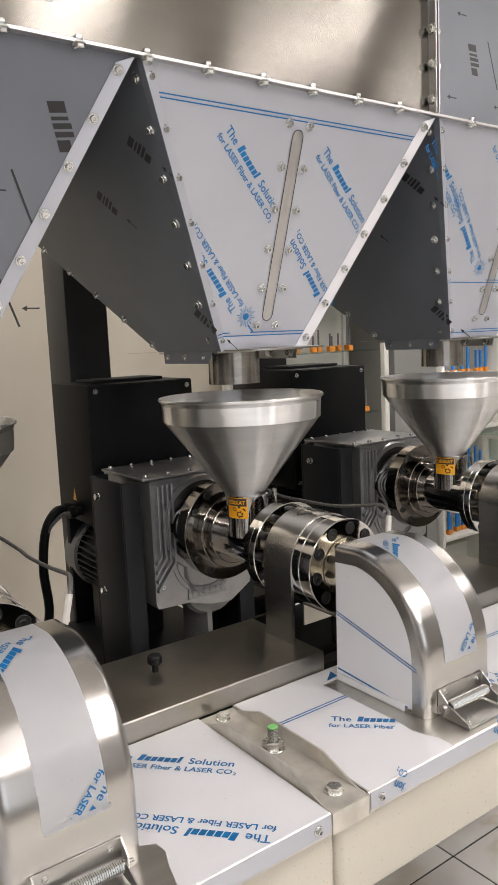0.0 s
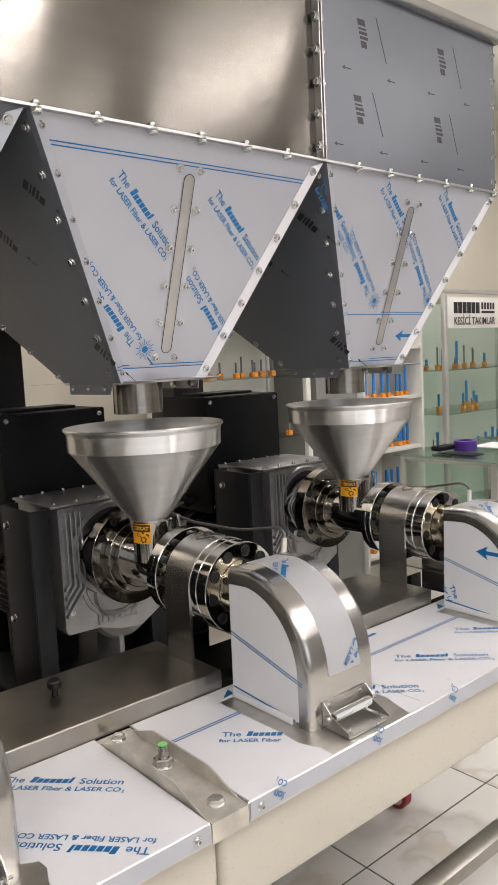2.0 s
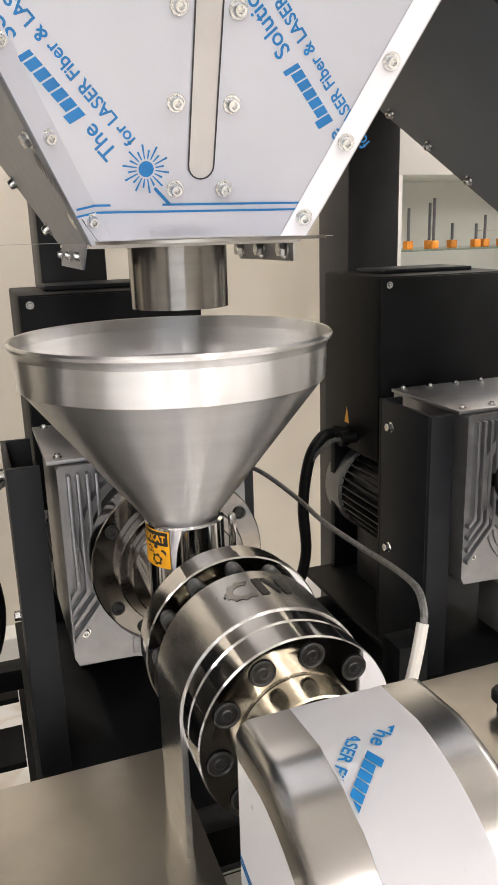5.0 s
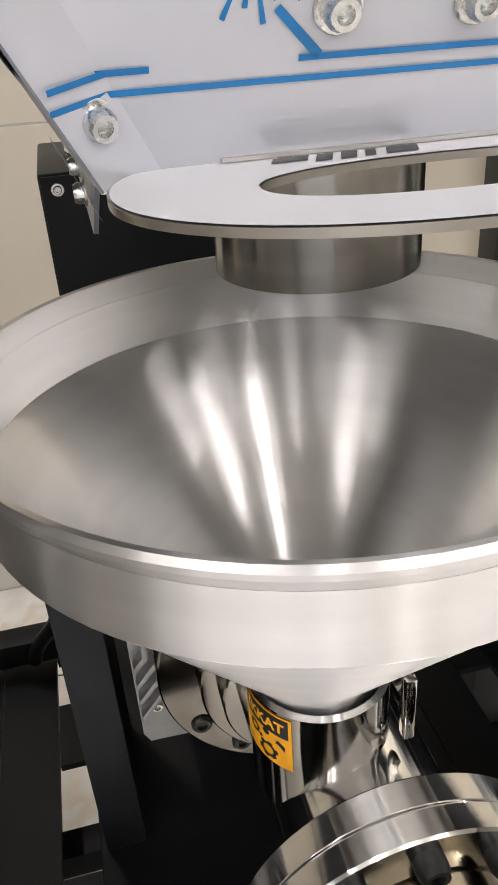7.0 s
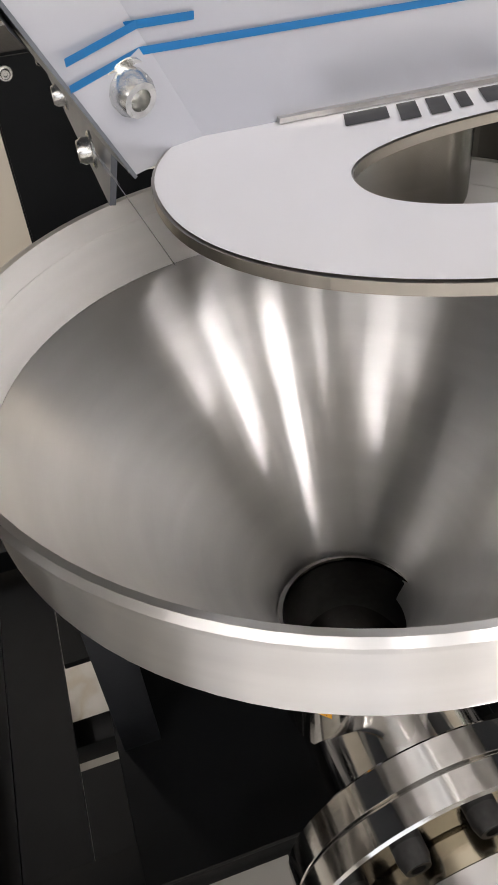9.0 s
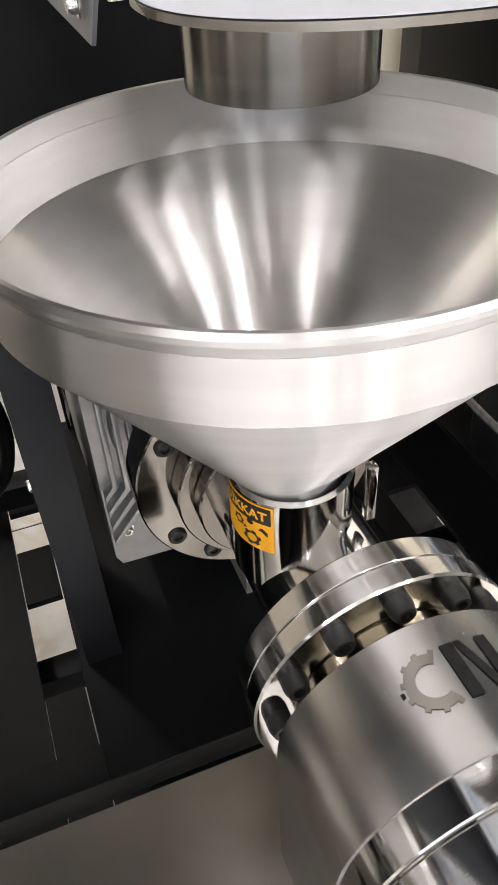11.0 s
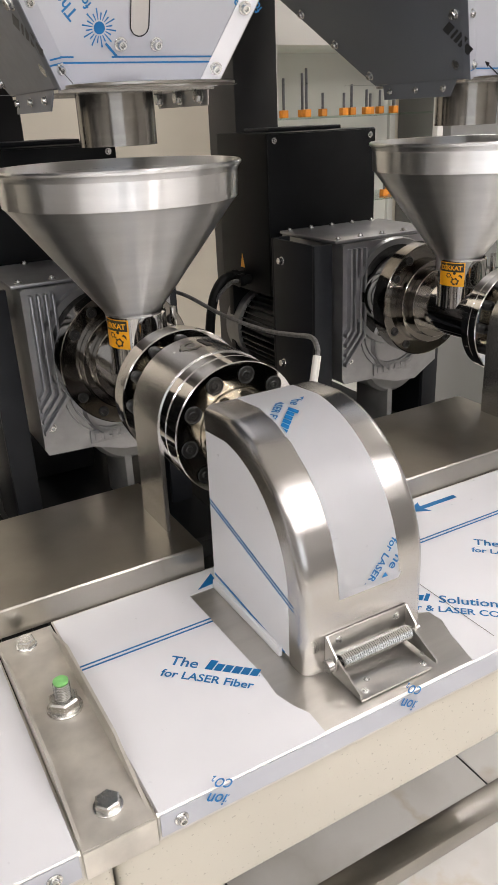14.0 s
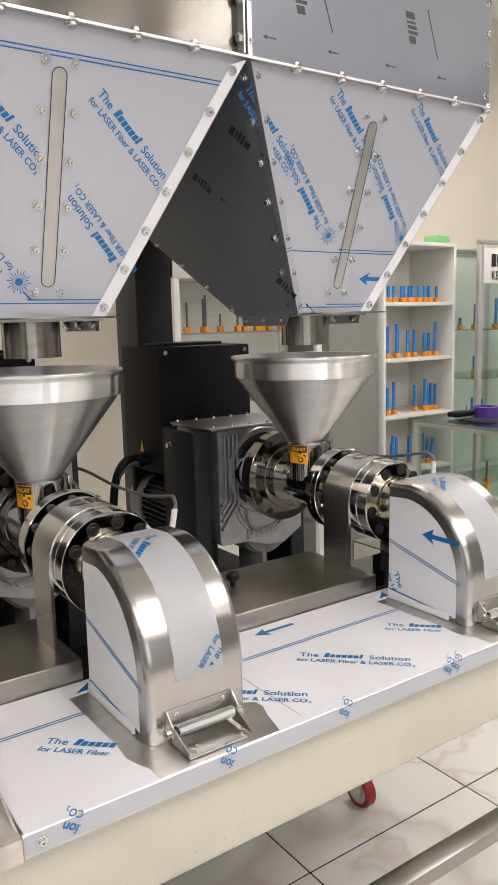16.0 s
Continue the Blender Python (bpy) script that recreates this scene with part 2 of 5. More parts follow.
def lathe(profile, axis="z", centre=(0, 0, 0), n=48, bm=None, closed=False, start=0.0, turn=360.0):
    """A ring of (radius, distance along the axis) points, turned round the axis."""
    b = bmesh.new()
    full = turn >= 360
    cols = []
    for i in range(n if full else n + 1):
        a = radians(start + turn * i / n)
        col = []
        for r, h in profile:
            if axis == "z":
                p = (r * math.cos(a), r * math.sin(a), h)
            elif axis == "y":
                p = (r * math.cos(a), h, r * math.sin(a))
            else:
                p = (h, r * math.cos(a), r * math.sin(a))
            col.append(b.verts.new(Vector(p) + Vector(centre)))
        cols.append(col)
    k = len(profile)
    for i in range(len(cols) if full else len(cols) - 1):
        c, d = cols[i], cols[(i + 1) % len(cols)]
        for j in range(k if closed else k - 1):
            b.faces.new((c[j], d[j], d[(j + 1) % k], c[(j + 1) % k]))
    if not full and closed:
        b.faces.new(cols[0]), b.faces.new(cols[-1][::-1])
    bmesh.ops.remove_doubles(b, verts=b.verts, dist=1e-6)
    bmesh.ops.recalc_face_normals(b, faces=b.faces)
    return join(bm, b)


def disc_stack(steps, axis, centre=(0, 0, 0), n=48, edge=0.0015, bm=None):
    """A turned solid out of (from, to, radius) steps, with small chamfers."""
    prof = []
    lo, hi = steps[0][0], steps[-1][1]
    s = 1 if hi > lo else -1
    prof.append((0.0, lo))
    for a, c, r in steps:
        prof += [(r - edge, a), (r, a + s * edge), (r, c - s * edge), (r - edge, c)]
    prof.append((0.0, hi))
    return lathe(prof, axis, centre, n, bm)


def prism(outline, axis, a, b_, bm=None, bevel=0.0):
    """A solid whose outline lies across the axis: (y, z) for x, (x, z) for y, (x, y) for z."""
    b = bmesh.new()
    place = {"x": lambda u, v, h: (h, u, v), "y": lambda u, v, h: (u, h, v), "z": lambda u, v, h: (u, v, h)}[axis]
    lo = [b.verts.new(place(u, v, a)) for u, v in outline]
    hi = [b.verts.new(place(u, v, b_)) for u, v in outline]
    n = len(outline)
    b.faces.new(lo), b.faces.new(hi[::-1])
    for i in range(n):
        b.faces.new((lo[i], hi[i], hi[(i + 1) % n], lo[(i + 1) % n]))
    bmesh.ops.recalc_face_normals(b, faces=b.faces)
    if bevel:
        bmesh.ops.bevel(b, geom=b.edges[:], offset=bevel, segments=2, affect="EDGES", profile=0.5)
    bmesh.ops.triangulate(b, faces=[f for f in b.faces if len(f.verts) > 4])
    return join(bm, b)


def tube(points, radius, n=10, bm=None, steps=8):
    """A round cable along a smooth line through the points."""
    pts = [Vector(p) for p in points]
    ext = [2 * pts[0] - pts[1], *pts, 2 * pts[-1] - pts[-2]]
    line = []
    for i in range(1, len(ext) - 2):
        p0, p1, p2, p3 = ext[i - 1:i + 3]
        for k in range(steps):
            t = k / steps
            line.append(0.5 * (2 * p1 + (p2 - p0) * t + (2 * p0 - 5 * p1 + 4 * p2 - p3) * t * t + (3 * p1 - p0 - 3 * p2 + p3) * t ** 3))
    line.append(pts[-1])
    b = bmesh.new()
    rings = []
    up = Vector((0.3, 0.2, 1)).normalized()
    for i, p in enumerate(line):
        d = (line[min(i + 1, len(line) - 1)] - line[max(i - 1, 0)]).normalized()
        s = d.cross(up)
        s = s.normalized() if s.length > 1e-3 else d.orthogonal().normalized()
        u = s.cross(d).normalized()
        up = u
        rings.append([b.verts.new(p + radius * (math.cos(2 * math.pi * k / n) * s + math.sin(2 * math.pi * k / n) * u)) for k in range(n)])
    for a, c in zip(rings, rings[1:]):
        for k in range(n):
            b.faces.new((a[k], a[(k + 1) % n], c[(k + 1) % n], c[k]))
    b.faces.new(rings[0][::-1]), b.faces.new(rings[-1])
    bmesh.ops.recalc_face_normals(b, faces=b.faces)
    return join(bm, b)


def text_mesh(words, size, bold=0.0, shear=0.0):
    """A flat mesh of the words in the built-in font, lying in x and y from the origin; and its width."""
    c = bpy.data.curves.new("words", "FONT")
    c.body, c.size, c.offset, c.shear, c.resolution_u = words, size, bold, shear, 3
    o = bpy.data.objects.new("words", c)
    scene.collection.objects.link(o)
    bpy.context.view_layer.update()
    me = bpy.data.meshes.new_from_object(o.evaluated_get(bpy.context.evaluated_depsgraph_get()))
    bpy.data.objects.remove(o)
    b = bmesh.new()
    b.from_mesh(me)
    bpy.data.meshes.remove(me)
    return b, max((v.co.x for v in b.verts), default=0)


def flat(outline, bm=None):
    b = bmesh.new()
    f = b.faces.new([b.verts.new((u, v, 0)) for u, v in outline])
    bmesh.ops.triangulate(b, faces=[f])
    bmesh.ops.recalc_face_normals(b, faces=b.faces)
    if b.faces and b.faces[:][0].normal.z < 0:
        bmesh.ops.reverse_faces(b, faces=b.faces)
    return join(bm, b)


def moved(bm, m):
    bmesh.ops.transform(bm, matrix=m, verts=bm.verts)
    return bm


def plane_pose(origin, right, up):
    """The pose of a flat print on a surface: its x runs along right, its y along up."""
    r = Vector(right).normalized()
    u = (Vector(up) - r * Vector(up).dot(r)).normalized()
    n = r.cross(u)
    m = Matrix((r, u, n)).transposed().to_4x4()
    m.translation = origin
    return m


# ---- room ----
X0, X1, Y0, Y1, H = ROOM
structure("floor", box(X0, X1, Y0, Y1, -0.06, -0.003), GROUT, "dark grouted bed under marble floor tiles", "floor")
structure("ceiling", box(X0, X1, Y0, Y1, H, H + 0.1), CEIL, "plain white painted ceiling", "ceiling")
structure("wall_north", box(X0, X1, Y1, Y1 + 0.12, 0, H), WALL, "cream painted wall behind the machine", "wall")
WX0, WX1, WZ0, WZ1 = -2.6, 1.0, 0.75, 2.55
bm = box(X0, WX0, Y0 - 0.12, Y0, 0, H)
for xa, xb, za, zb in ((WX1, X1, 0, H), (WX0, WX1, 0, WZ0), (WX0, WX1, WZ1, H)):
    box(xa, xb, Y0 - 0.12, Y0, za, zb, 0, bm)
structure("wall_south", bm, ROOMWALL, "unseen wall with a wide shop window, grey to darken reflections", "wall")
data = bpy.data.lights.new("window_daylight", "AREA")
data.shape, data.size, data.size_y, data.energy, data.color = "RECTANGLE", WX1 - WX0, WZ1 - WZ0, WINDOW_WATTS, (0.93, 0.95, 1.0)
lo = new("window_daylight", data)
lo.location, lo.rotation_euler = ((WX0 + WX1) / 2, Y0 - 0.06, (WZ0 + WZ1) / 2), (radians(90), 0, 0)
structure("wall_east", box(X1, X1 + 0.12, Y0, Y1, 0, H), ROOMWALL, "plain unseen wall, grey to darken reflections", "wall")
structure("wall_west", box(X0 - 0.12, X0, Y0, Y1, 0, H), ROOMWALL, "plain unseen wall, grey to darken reflections", "wall")
structure("baseboard", box(X0, X1, Y1 - 0.10, Y1, 0.0, 0.17, 0.006), WHITE, "white stone ledge along the wall foot", "baseboard")

for sx, sy in STRIPS:
    lamp = thing("ceiling_light", "slim white LED strip light hung from the ceiling, some added as fill", "lamp", "ceiling strip lights", (sx, sy, H))
    part("housing", box(-0.035, 0.035, -0.60, 0.60, -0.265, -0.23, 0.004), WHITE, lamp)
    for y in (-0.45, 0.45):
        part("hanger", box(-0.004, 0.004, y - 0.004, y + 0.004, -0.229, 0.0), ALUFRAME, lamp)
    data = bpy.data.lights.new("strip_light", "AREA")
    data.shape, data.size, data.size_y, data.energy, data.color = "RECTANGLE", 0.028, 1.15, STRIP_WATTS, (1.0, 0.948, 0.935)
    lo = new("strip_light", data)
    lo.location = (sx, sy, H - 0.275)
    # upward fill lamp added above each strip to brighten the ceiling
    up_data = data.copy()
    up_data.energy = STRIP_WATTS * 0.45
    lo = new("strip_glow", up_data)
    lo.location, lo.rotation_euler = (sx, sy, H - 0.22), (radians(180), 0, 0)

# ---- machine line: sizes shared by the stations ----
STATIONS = (0.352, 1.012, 1.672)
HOPPERS = (0.337, 1.022, 1.705)
TABLE = 0.845
PLATE = 0.880
AXIS_Z = 1.026
X_LEFT, X_RIGHT = -0.35, 2.05


def bolt_mesh(name, r, h, washer, material, socket=True, sides=14):
    """A socket-head screw that stands on the xy plane, with its washer; built once and shared."""
    bm = bmesh.new()
    if washer:
        lathe([(0, 0), (washer, 0), (washer, 0.0012), (washer - 0.0006, 0.0018), (0, 0.0018)], "z", n=16, bm=bm)
    z = 0.0018 if washer else 0.0
    if socket:
        lathe([(r, z), (r, z + h * 0.55), (r * 0.8, z + h), (r * 0.5, z + h), (r * 0.42, z + h * 0.35), (0, z + h * 0.35)], "z", n=sides, bm=bm)
    else:
        lathe([(r, z), (r, z + h - 0.0015), (r * 0.86, z + h), (0, z + h)], "z", n=6, bm=bm)
    ob = link_mesh(name, bm, material, True)
    me = ob.data
    bpy.data.objects.remove(ob)
    return me


SCREW = bolt_mesh("screw", 0.0062, 0.0065, 0.0085, ZINC)
SCREW_SMALL = bolt_mesh("screw", 0.0045, 0.004, 0.0068, ZINC)
CAP = bolt_mesh("cap_screw", 0.0088, 0.012, 0, DARK_AND_HOLE_SHADE)
HEX = bolt_mesh("hex_bolt", 0.0135, 0.010, 0.0155, ZINC, False)
HEXNUT = bolt_mesh("nut", 0.0085, 0.007, 0.011, ZINC, False)


def put(name, me, parent, m):
    o = new(name, me)
    o.parent = parent
    o.matrix_basis = m
    return o


def facing(point, normal, spin=0.0):
    q = Vector(normal).to_track_quat("Z", "Y").to_matrix().to_4x4()
    return Matrix.Translation(point) @ q @ pose(0, 0, 0, 0, 0, spin)


# ---- film prints, built once ----
def film_words():
    """The repeated print of the film: two lines of words, with the maker's name as a plain bar."""
    bm, w = text_mesh("The", 0.022, 0.0003)
    moved(bm, Matrix.Translation((0, 0.018, 0)))
    x = w + 0.007
    bar = 0.074
    step = bar / 7
    for i, high in enumerate((1.0, 0.72, 0.72, 0.72, 0.72, 0.72, 1.0)):
        a, w, t_ = x + 0.002 + i * step, step * (0.5 if i == 6 else 0.84), 0.0165 * high
        flat([(a, 0.0185), (a + w, 0.0185), (a + w + t_ * 0.2, 0.0185 + t_), (a + t_ * 0.2, 0.0185 + t_)], bm)
    s, ws = text_mesh("Solution", 0.022, 0.0003)
    join(bm, moved(s, Matrix.Translation((x + bar + 0.010, 0.018, 0))))
    line, wl = text_mesh("for LASER Fiber & LASER CO", 0.0165, 0.0003)
    join(bm, moved(line, Matrix.Translation((-0.003, -0.002, 0))))
    two, _ = text_mesh("2", 0.010, 0.0002)
    join(bm, moved(two, Matrix.Translation((wl - 0.001, -0.004, 0))))
    total = x + bar + 0.010 + ws
    moved(bm, Matrix.Scale(0.187 / total, 4) @ Matrix.Translation((0, -0.026, 0)))
    ob = link_mesh("word_print", bm, BLUE)
    me = ob.data
    bpy.data.objects.remove(ob)
    return me, 0.187


WORDS, WORDS_W = film_words()


def words_cut(limit):
    """The same print torn off at some width."""
    bm = bmesh.new()
    bm.from_mesh(WORDS)
    bmesh.ops.bisect_plane(bm, geom=bm.verts[:] + bm.edges[:] + bm.faces[:], plane_co=(limit, 0, 0), plane_no=(1, 0, 0.0), clear_outer=True)
    ob = link_mesh("word_print", bm, BLUE)
    me = ob.data
    bpy.data.objects.remove(ob)
    return me


def words_end(start):
    """The last stretch of the print, moved to the origin."""
    bm = bmesh.new()
    bm.from_mesh(WORDS)
    bmesh.ops.bisect_plane(bm, geom=bm.verts[:] + bm.edges[:] + bm.faces[:], plane_co=(start, 0, 0), plane_no=(-1, 0, 0), clear_outer=True)
    moved(bm, Matrix.Translation((-start, 0, 0)))
    ob = link_mesh("word_print", bm, BLUE)
    me = ob.data
    bpy.data.objects.remove(ob)
    return me


WORDS_END = words_end(0.160)
WORDS_HALF = words_cut(0.102)
WORDS_TAIL = words_cut(0.035)


def print_mesh(name, bm, material):
    ob = link_mesh(name, bm, material)
    me = ob.data
    bpy.data.objects.remove(ob)
    return me


def sun_outline():
    bm = bmesh.new()
    flat([(0.0085 * math.cos(a), 0.0085 * math.sin(a)) for a in [2 * math.pi * i / 20 for i in range(20)]], bm)
    for i in range(20):
        a = 2 * math.pi * i / 20
        r = 0.026 if i % 2 else 0.020
        d, e = Vector((math.cos(a), math.sin(a))), Vector((-math.sin(a), math.cos(a)))
        flat([tuple(d * 0.0105 - e * 0.0006), tuple(d * r - e * 0.0011), tuple(d * r + e * 0.0011), tuple(d * 0.0105 + e * 0.0006)], bm)
    return bm


SUN = print_mesh("sun_print", sun_outline(), BLUE)
ARROW = print_mesh("arrow_print", flat([(0, 0), (0.03, 0.016), (0.025, 0.0045), (0.09, 0.0045), (0.09, -0.0045), (0.025, -0.0045), (0.03, -0.016)]), BLUE)
ARROW_SMALL = print_mesh("arrow_print", flat([(0, 0), (0.009, 0.005), (0.009, 0.0012), (0.03, 0.0012), (0.03, -0.0012), (0.009, -0.0012), (0.009, -0.005)]), BLACKINK)


def name_bar():
    """A black maker's mark, drawn as upright bars of its size."""
    bm = bmesh.new()
    for x, w, h in ((0, 0.012, 0.022), (0.016, 0.004, 0.022), (0.023, 0.006, 0.024), (0.032, 0.006, 0.024), (0.041, 0.013, 0.017)):
        flat([(x, 0), (x + w, 0), (x + w + h * 0.2, h), (x + h * 0.2, h)], bm)
    return bm


MARK = print_mesh("maker_mark", name_bar(), BLACKINK)
SMALLPRINT = print_mesh("small_print", flat([(0, 0), (0.10, 0), (0.10, 0.0035), (0, 0.0035)]), BLACKINK)


# ---- frame, table and plate ----
def frame_and_table():
    y_front, y_back = 0.742, 1.062
    table = thing("work_table", "long stainless steel table with white protective film", "table", at=(0, 0, TABLE))
    for x0, x1 in ((X_LEFT, 0.679), (0.747, X_RIGHT)):
        bm = prism([(y_front, -0.030), (y_front + 0.002, -0.030), (y_front + 0.002, -0.002), (y_back, -0.002), (y_back, 0), (y_front + 0.003, 0), (y_front, -0.003)], "x", x0, x1)
        part("tabletop", bm, SHEET, table, "bare brushed steel sheet with a folded front lip")
        part("back_strip", box(x0, x1, y_back + 0.002, y_back + 0.02, -0.02, -0.001), BLACK, table)

    def bare(cx):
        """The outline, from right to left, of the patch at a guard where the film is cut away."""
        return [(cx + 0.103, y_front + 0.001), (cx + 0.108, y_front + 0.022), (cx + 0.114, y_front + 0.046), (cx + 0.124, y_front + 0.072), (cx + 0.122, y_front + 0.092), (cx + 0.098, y_front + 0.104),
                (cx + 0.096, 1.022), (cx - 0.102, 1.018), (cx - 0.100, 0.900), (cx - 0.099, 0.850), (cx - 0.102, 0.812), (cx - 0.096, 0.790), (cx - 0.088, 0.772), (cx - 0.089, y_front + 0.001)]
    for x0, x1, cuts in ((X_LEFT, 0.677, STATIONS[:1]), (0.749, X_RIGHT - 0.002, STATIONS[1:])):
        outline = [(x0, y_front + 0.001), (x0, y_back - 0.003), (x1, y_back - 0.003), (x1, y_front + 0.001)]
        for cx in reversed(cuts):
            outline += bare(cx)
        film = part("film", prism(outline, "z", 0.0002, 0.0009), FILM, table, "white protective film printed in blue", False)
        edges = [x0, x1]
        for a, b in zip(edges[::2], edges[1::2]):
            # same white film as the top, its shade on the lip painted in
            part("lip_film", box(a, b, y_front - 0.0012, y_front - 0.0004, -0.026, -0.001), FILM_SHADED, table, "", False)
        z = 0.0014
        for cx in ([] if x0 < 0.5 else STATIONS[1:]):
            # twin blue lines along the film, broken at the cut
            for ya in (0.955, 0.9610):
                for a, b in ((cx - 0.330 if cx > 0.5 else x0, cx - 0.101), (cx + 0.086, min(cx + 0.33, x1))):
                    a, b = max(a, x0 + 0.002), min(b, x1)
                    put("line_print", print_mesh("line_print", flat([(a, ya), (b, ya), (b, ya + 0.0026), (a, ya + 0.0026)]), BLUE), table, pose(0, 0, z))
            put("arrow_print", ARROW, table, pose(cx + 0.262, 1.031, z))
            put("word_print", WORDS, table, pose(cx + 0.279, 0.919, z, 0, 0, -44))
            put("word_print", WORDS, table, pose(cx + 0.061, 0.926, z, 0, 0, -42))
            put("word_print", WORDS_HALF, table, pose(cx - 0.172, 0.920, z, 0, 0, -44))
            put("arrow_print", print_mesh("arrow_print", flat([(-0.088, 1.023), (-0.060, 1.026), (-0.057, 1.048)]), BLUE), table, pose(cx, 0, z))
            for dx in (-0.235, -0.015, 0.195, 0.445):
                if x0 + 0.02 < cx + dx < x1 - 0.06:
                    put("word_print", WORDS_END, table, plane_pose((cx + dx + 0.035, y_front - 0.0022, -0.019), (-0.75, 0, 0.5), (-0.5, 0, -0.75))).scale = (0.85, 0.85, 1.0)
            put("scratch_line", print_mesh("scratch_line", flat([(cx + 0.150, 0.913), (cx + 0.151, 0.760), (cx + 0.1518, 0.760), (cx + 0.1508, 0.913)]), BLACKINK), table, pose(0, 0, z))
        if x0 < 0.5:
            put("word_print", WORDS, table, pose(0.520, 1.050, z, 0, 0, -47))
            put("word_print", WORDS, table, pose(0.586, 0.748, z, 0, 0, 132))
        for bx in ((0.655,) if x0 < 0.5 else (0.768,)):
            put("screw", SCREW_SMALL, table, facing((bx, y_front - 0.0014, -0.014), (0, -1, 0)))

    # raised rear plate, notched at each station
    edges = [X_LEFT, *[e for s in STATIONS for e in (s - 0.058, s + 0.078)], X_RIGHT]
    for a, b in zip(edges[::2], edges[1::2]):
        plate = thing("cover_plate", "dull stainless steel cover plate with a folded front lip", "cover plate", "cover plates", at=(0, 0, PLATE))
        bm = prism([(1.064, -0.036), (1.066, -0.036), (1.066, -0.003), (1.285, -0.003), (1.285, 0), (1.066, 0), (1.064, -0.002)], "x", a, b)
        part("sheet", bm, DULL, plate)
        part("rear_fold", box(a, b, 1.281, 1.285, -0.05, -0.004), DULL, plate)
    for s in STATIONS[:3]:
        kx, ky = s - 0.335, 1.196
        knob = thing("clamp_knob", "small black plastic clamping knob on the cover plate", "knob", "clamping knobs", at=(kx, ky, PLATE))
        part("stem", lathe([(0.007, 0), (0.007, 0.017), (0, 0.017)], "z", n=14), RUBBER, knob).scale = (0.8, 0.8, 1)
        bm = lathe([(0.0, 0.016), (0.014, 0.016), (0.0165, 0.019), (0.0165, 0.029), (0.013, 0.033), (0, 0.034)], "z", n=18)
        part("cap", bm, RUBBER, knob).scale = (0.78, 0.78, 0.92)

    # cream front beams and the frame under the table
    for x0, x1 in ((X_LEFT, 0.7115), (0.7135, X_RIGHT)):
        beam = thing("front_beam", "cream painted steel beam under the table edge", "beam", "front beams")
        part("beam_body", box(x0, x1, 0.770, 0.870, 0.668, TABLE - 0.0025, 0.014, segments=4), CREAM, beam)
    rail = thing("lower_rail", "dull steel rail low under the machine frame", "rail")
    part("rail_body", box(0.75, X_RIGHT, 0.925, 0.975, 0.225, 0.26, 0.003), DULL, rail)
    for x in (0.80, 1.99):
        part("rail_leg", box(x - 0.02, x + 0.02, 0.93, 0.97, 0.0, 0.224, 0.002), DULL, rail)
    frame_ob = thing("machine_frame", "black powder-coated steel tube frame under the machine", "frame")
    for x in (X_LEFT + 0.03, 0.64, 1.36, X_RIGHT - 0.03):
        part("upright", box(x - 0.025, x + 0.025, 1.42, 1.47, 0.19, 0.84, 0.003), BLACK, frame_ob)
        part("cross_tube", box(x - 0.024, x + 0.024, 1.44, 2.12, 0.16, 0.215, 0.003), BLACK, frame_ob)
    for y, z in ((1.445, 0.64), (2.07, 0.55), (1.445, 0.2), (1.78, 0.38)):
        part("long_tube", box(X_LEFT, X_RIGHT, y - 0.024, y + 0.024, z - 0.024, z + 0.024, 0.003), BLACK, frame_ob)
    # black floor trays of the frame, with open gaps between them
    for s_ in STATIONS:
        for xa, xb, ya, yb in ((-0.36, -0.27, 1.36, 2.10), (-0.27, -0.21, 1.36, 1.665), (-0.27, -0.21, 1.845, 1.967), (-0.27, -0.21, 2.066, 2.10), (-0.21, 0.30, 1.30, 1.415), (-0.21, 0.30, 1.475, 2.10)):
            part("tray", box(s_ + xa + 0.001, s_ + xb - 0.001, ya + 0.001, yb - 0.001, 0.485, 0.497), BLACK, frame_ob)
    for cx, cy in ((X_LEFT + 0.05, 1.45), (1.93, 1.45), (X_LEFT + 0.05, 2.07), (1.93, 2.07)):
        caster = thing("caster", "swivel caster with a red tread under the frame", "caster", "machine casters", at=(cx, cy, 0))
        part("wheel", lathe([(0.018, -0.016), (0.036, -0.016), (0.036, 0.016), (0.018, 0.016)], "x", (0, 0, 0.05), 28, closed=True), ALUFRAME, caster)
        part("tread", lathe([(0.0362, -0.017), (0.046, -0.017), (0.05, -0.012), (0.05, 0.012), (0.046, 0.017), (0.0362, 0.017)], "x", (0, 0, 0.05), 28, closed=True), RED, caster)
        for s in (-1, 1):
            part("fork", prism([(-0.018, 0.035), (0.018, 0.035), (0.03, 0.11), (-0.03, 0.11)], "x", s * 0.022 - 0.0015, s * 0.022 + 0.0015), ALUFRAME, caster)
        part("swivel_plate", box(-0.04, 0.04, -0.04, 0.04, 0.11, 0.16, 0.003), ALUFRAME, caster)

    # joint bracket across the table
    br = thing("joint_bracket", "stainless channel bracket with bolts across the table joint", "bracket", at=(0.713, 0, TABLE))
    bm = box(-0.0325, 0.0325, 0.743, 1.058, -0.0045, -0.0015)
    for s in (-1, 1):
        prism([(0.748, -0.003), (0.765, 0.0), (0.83, 0.022), (0.98, 0.022), (1.04, 0.0), (1.056, -0.003)], "x", s * 0.0325 - (0.003 if s > 0 else 0), s * 0.0325 + (0.003 if s < 0 else 0), bm)
    part("channel", bm, WORN, br)
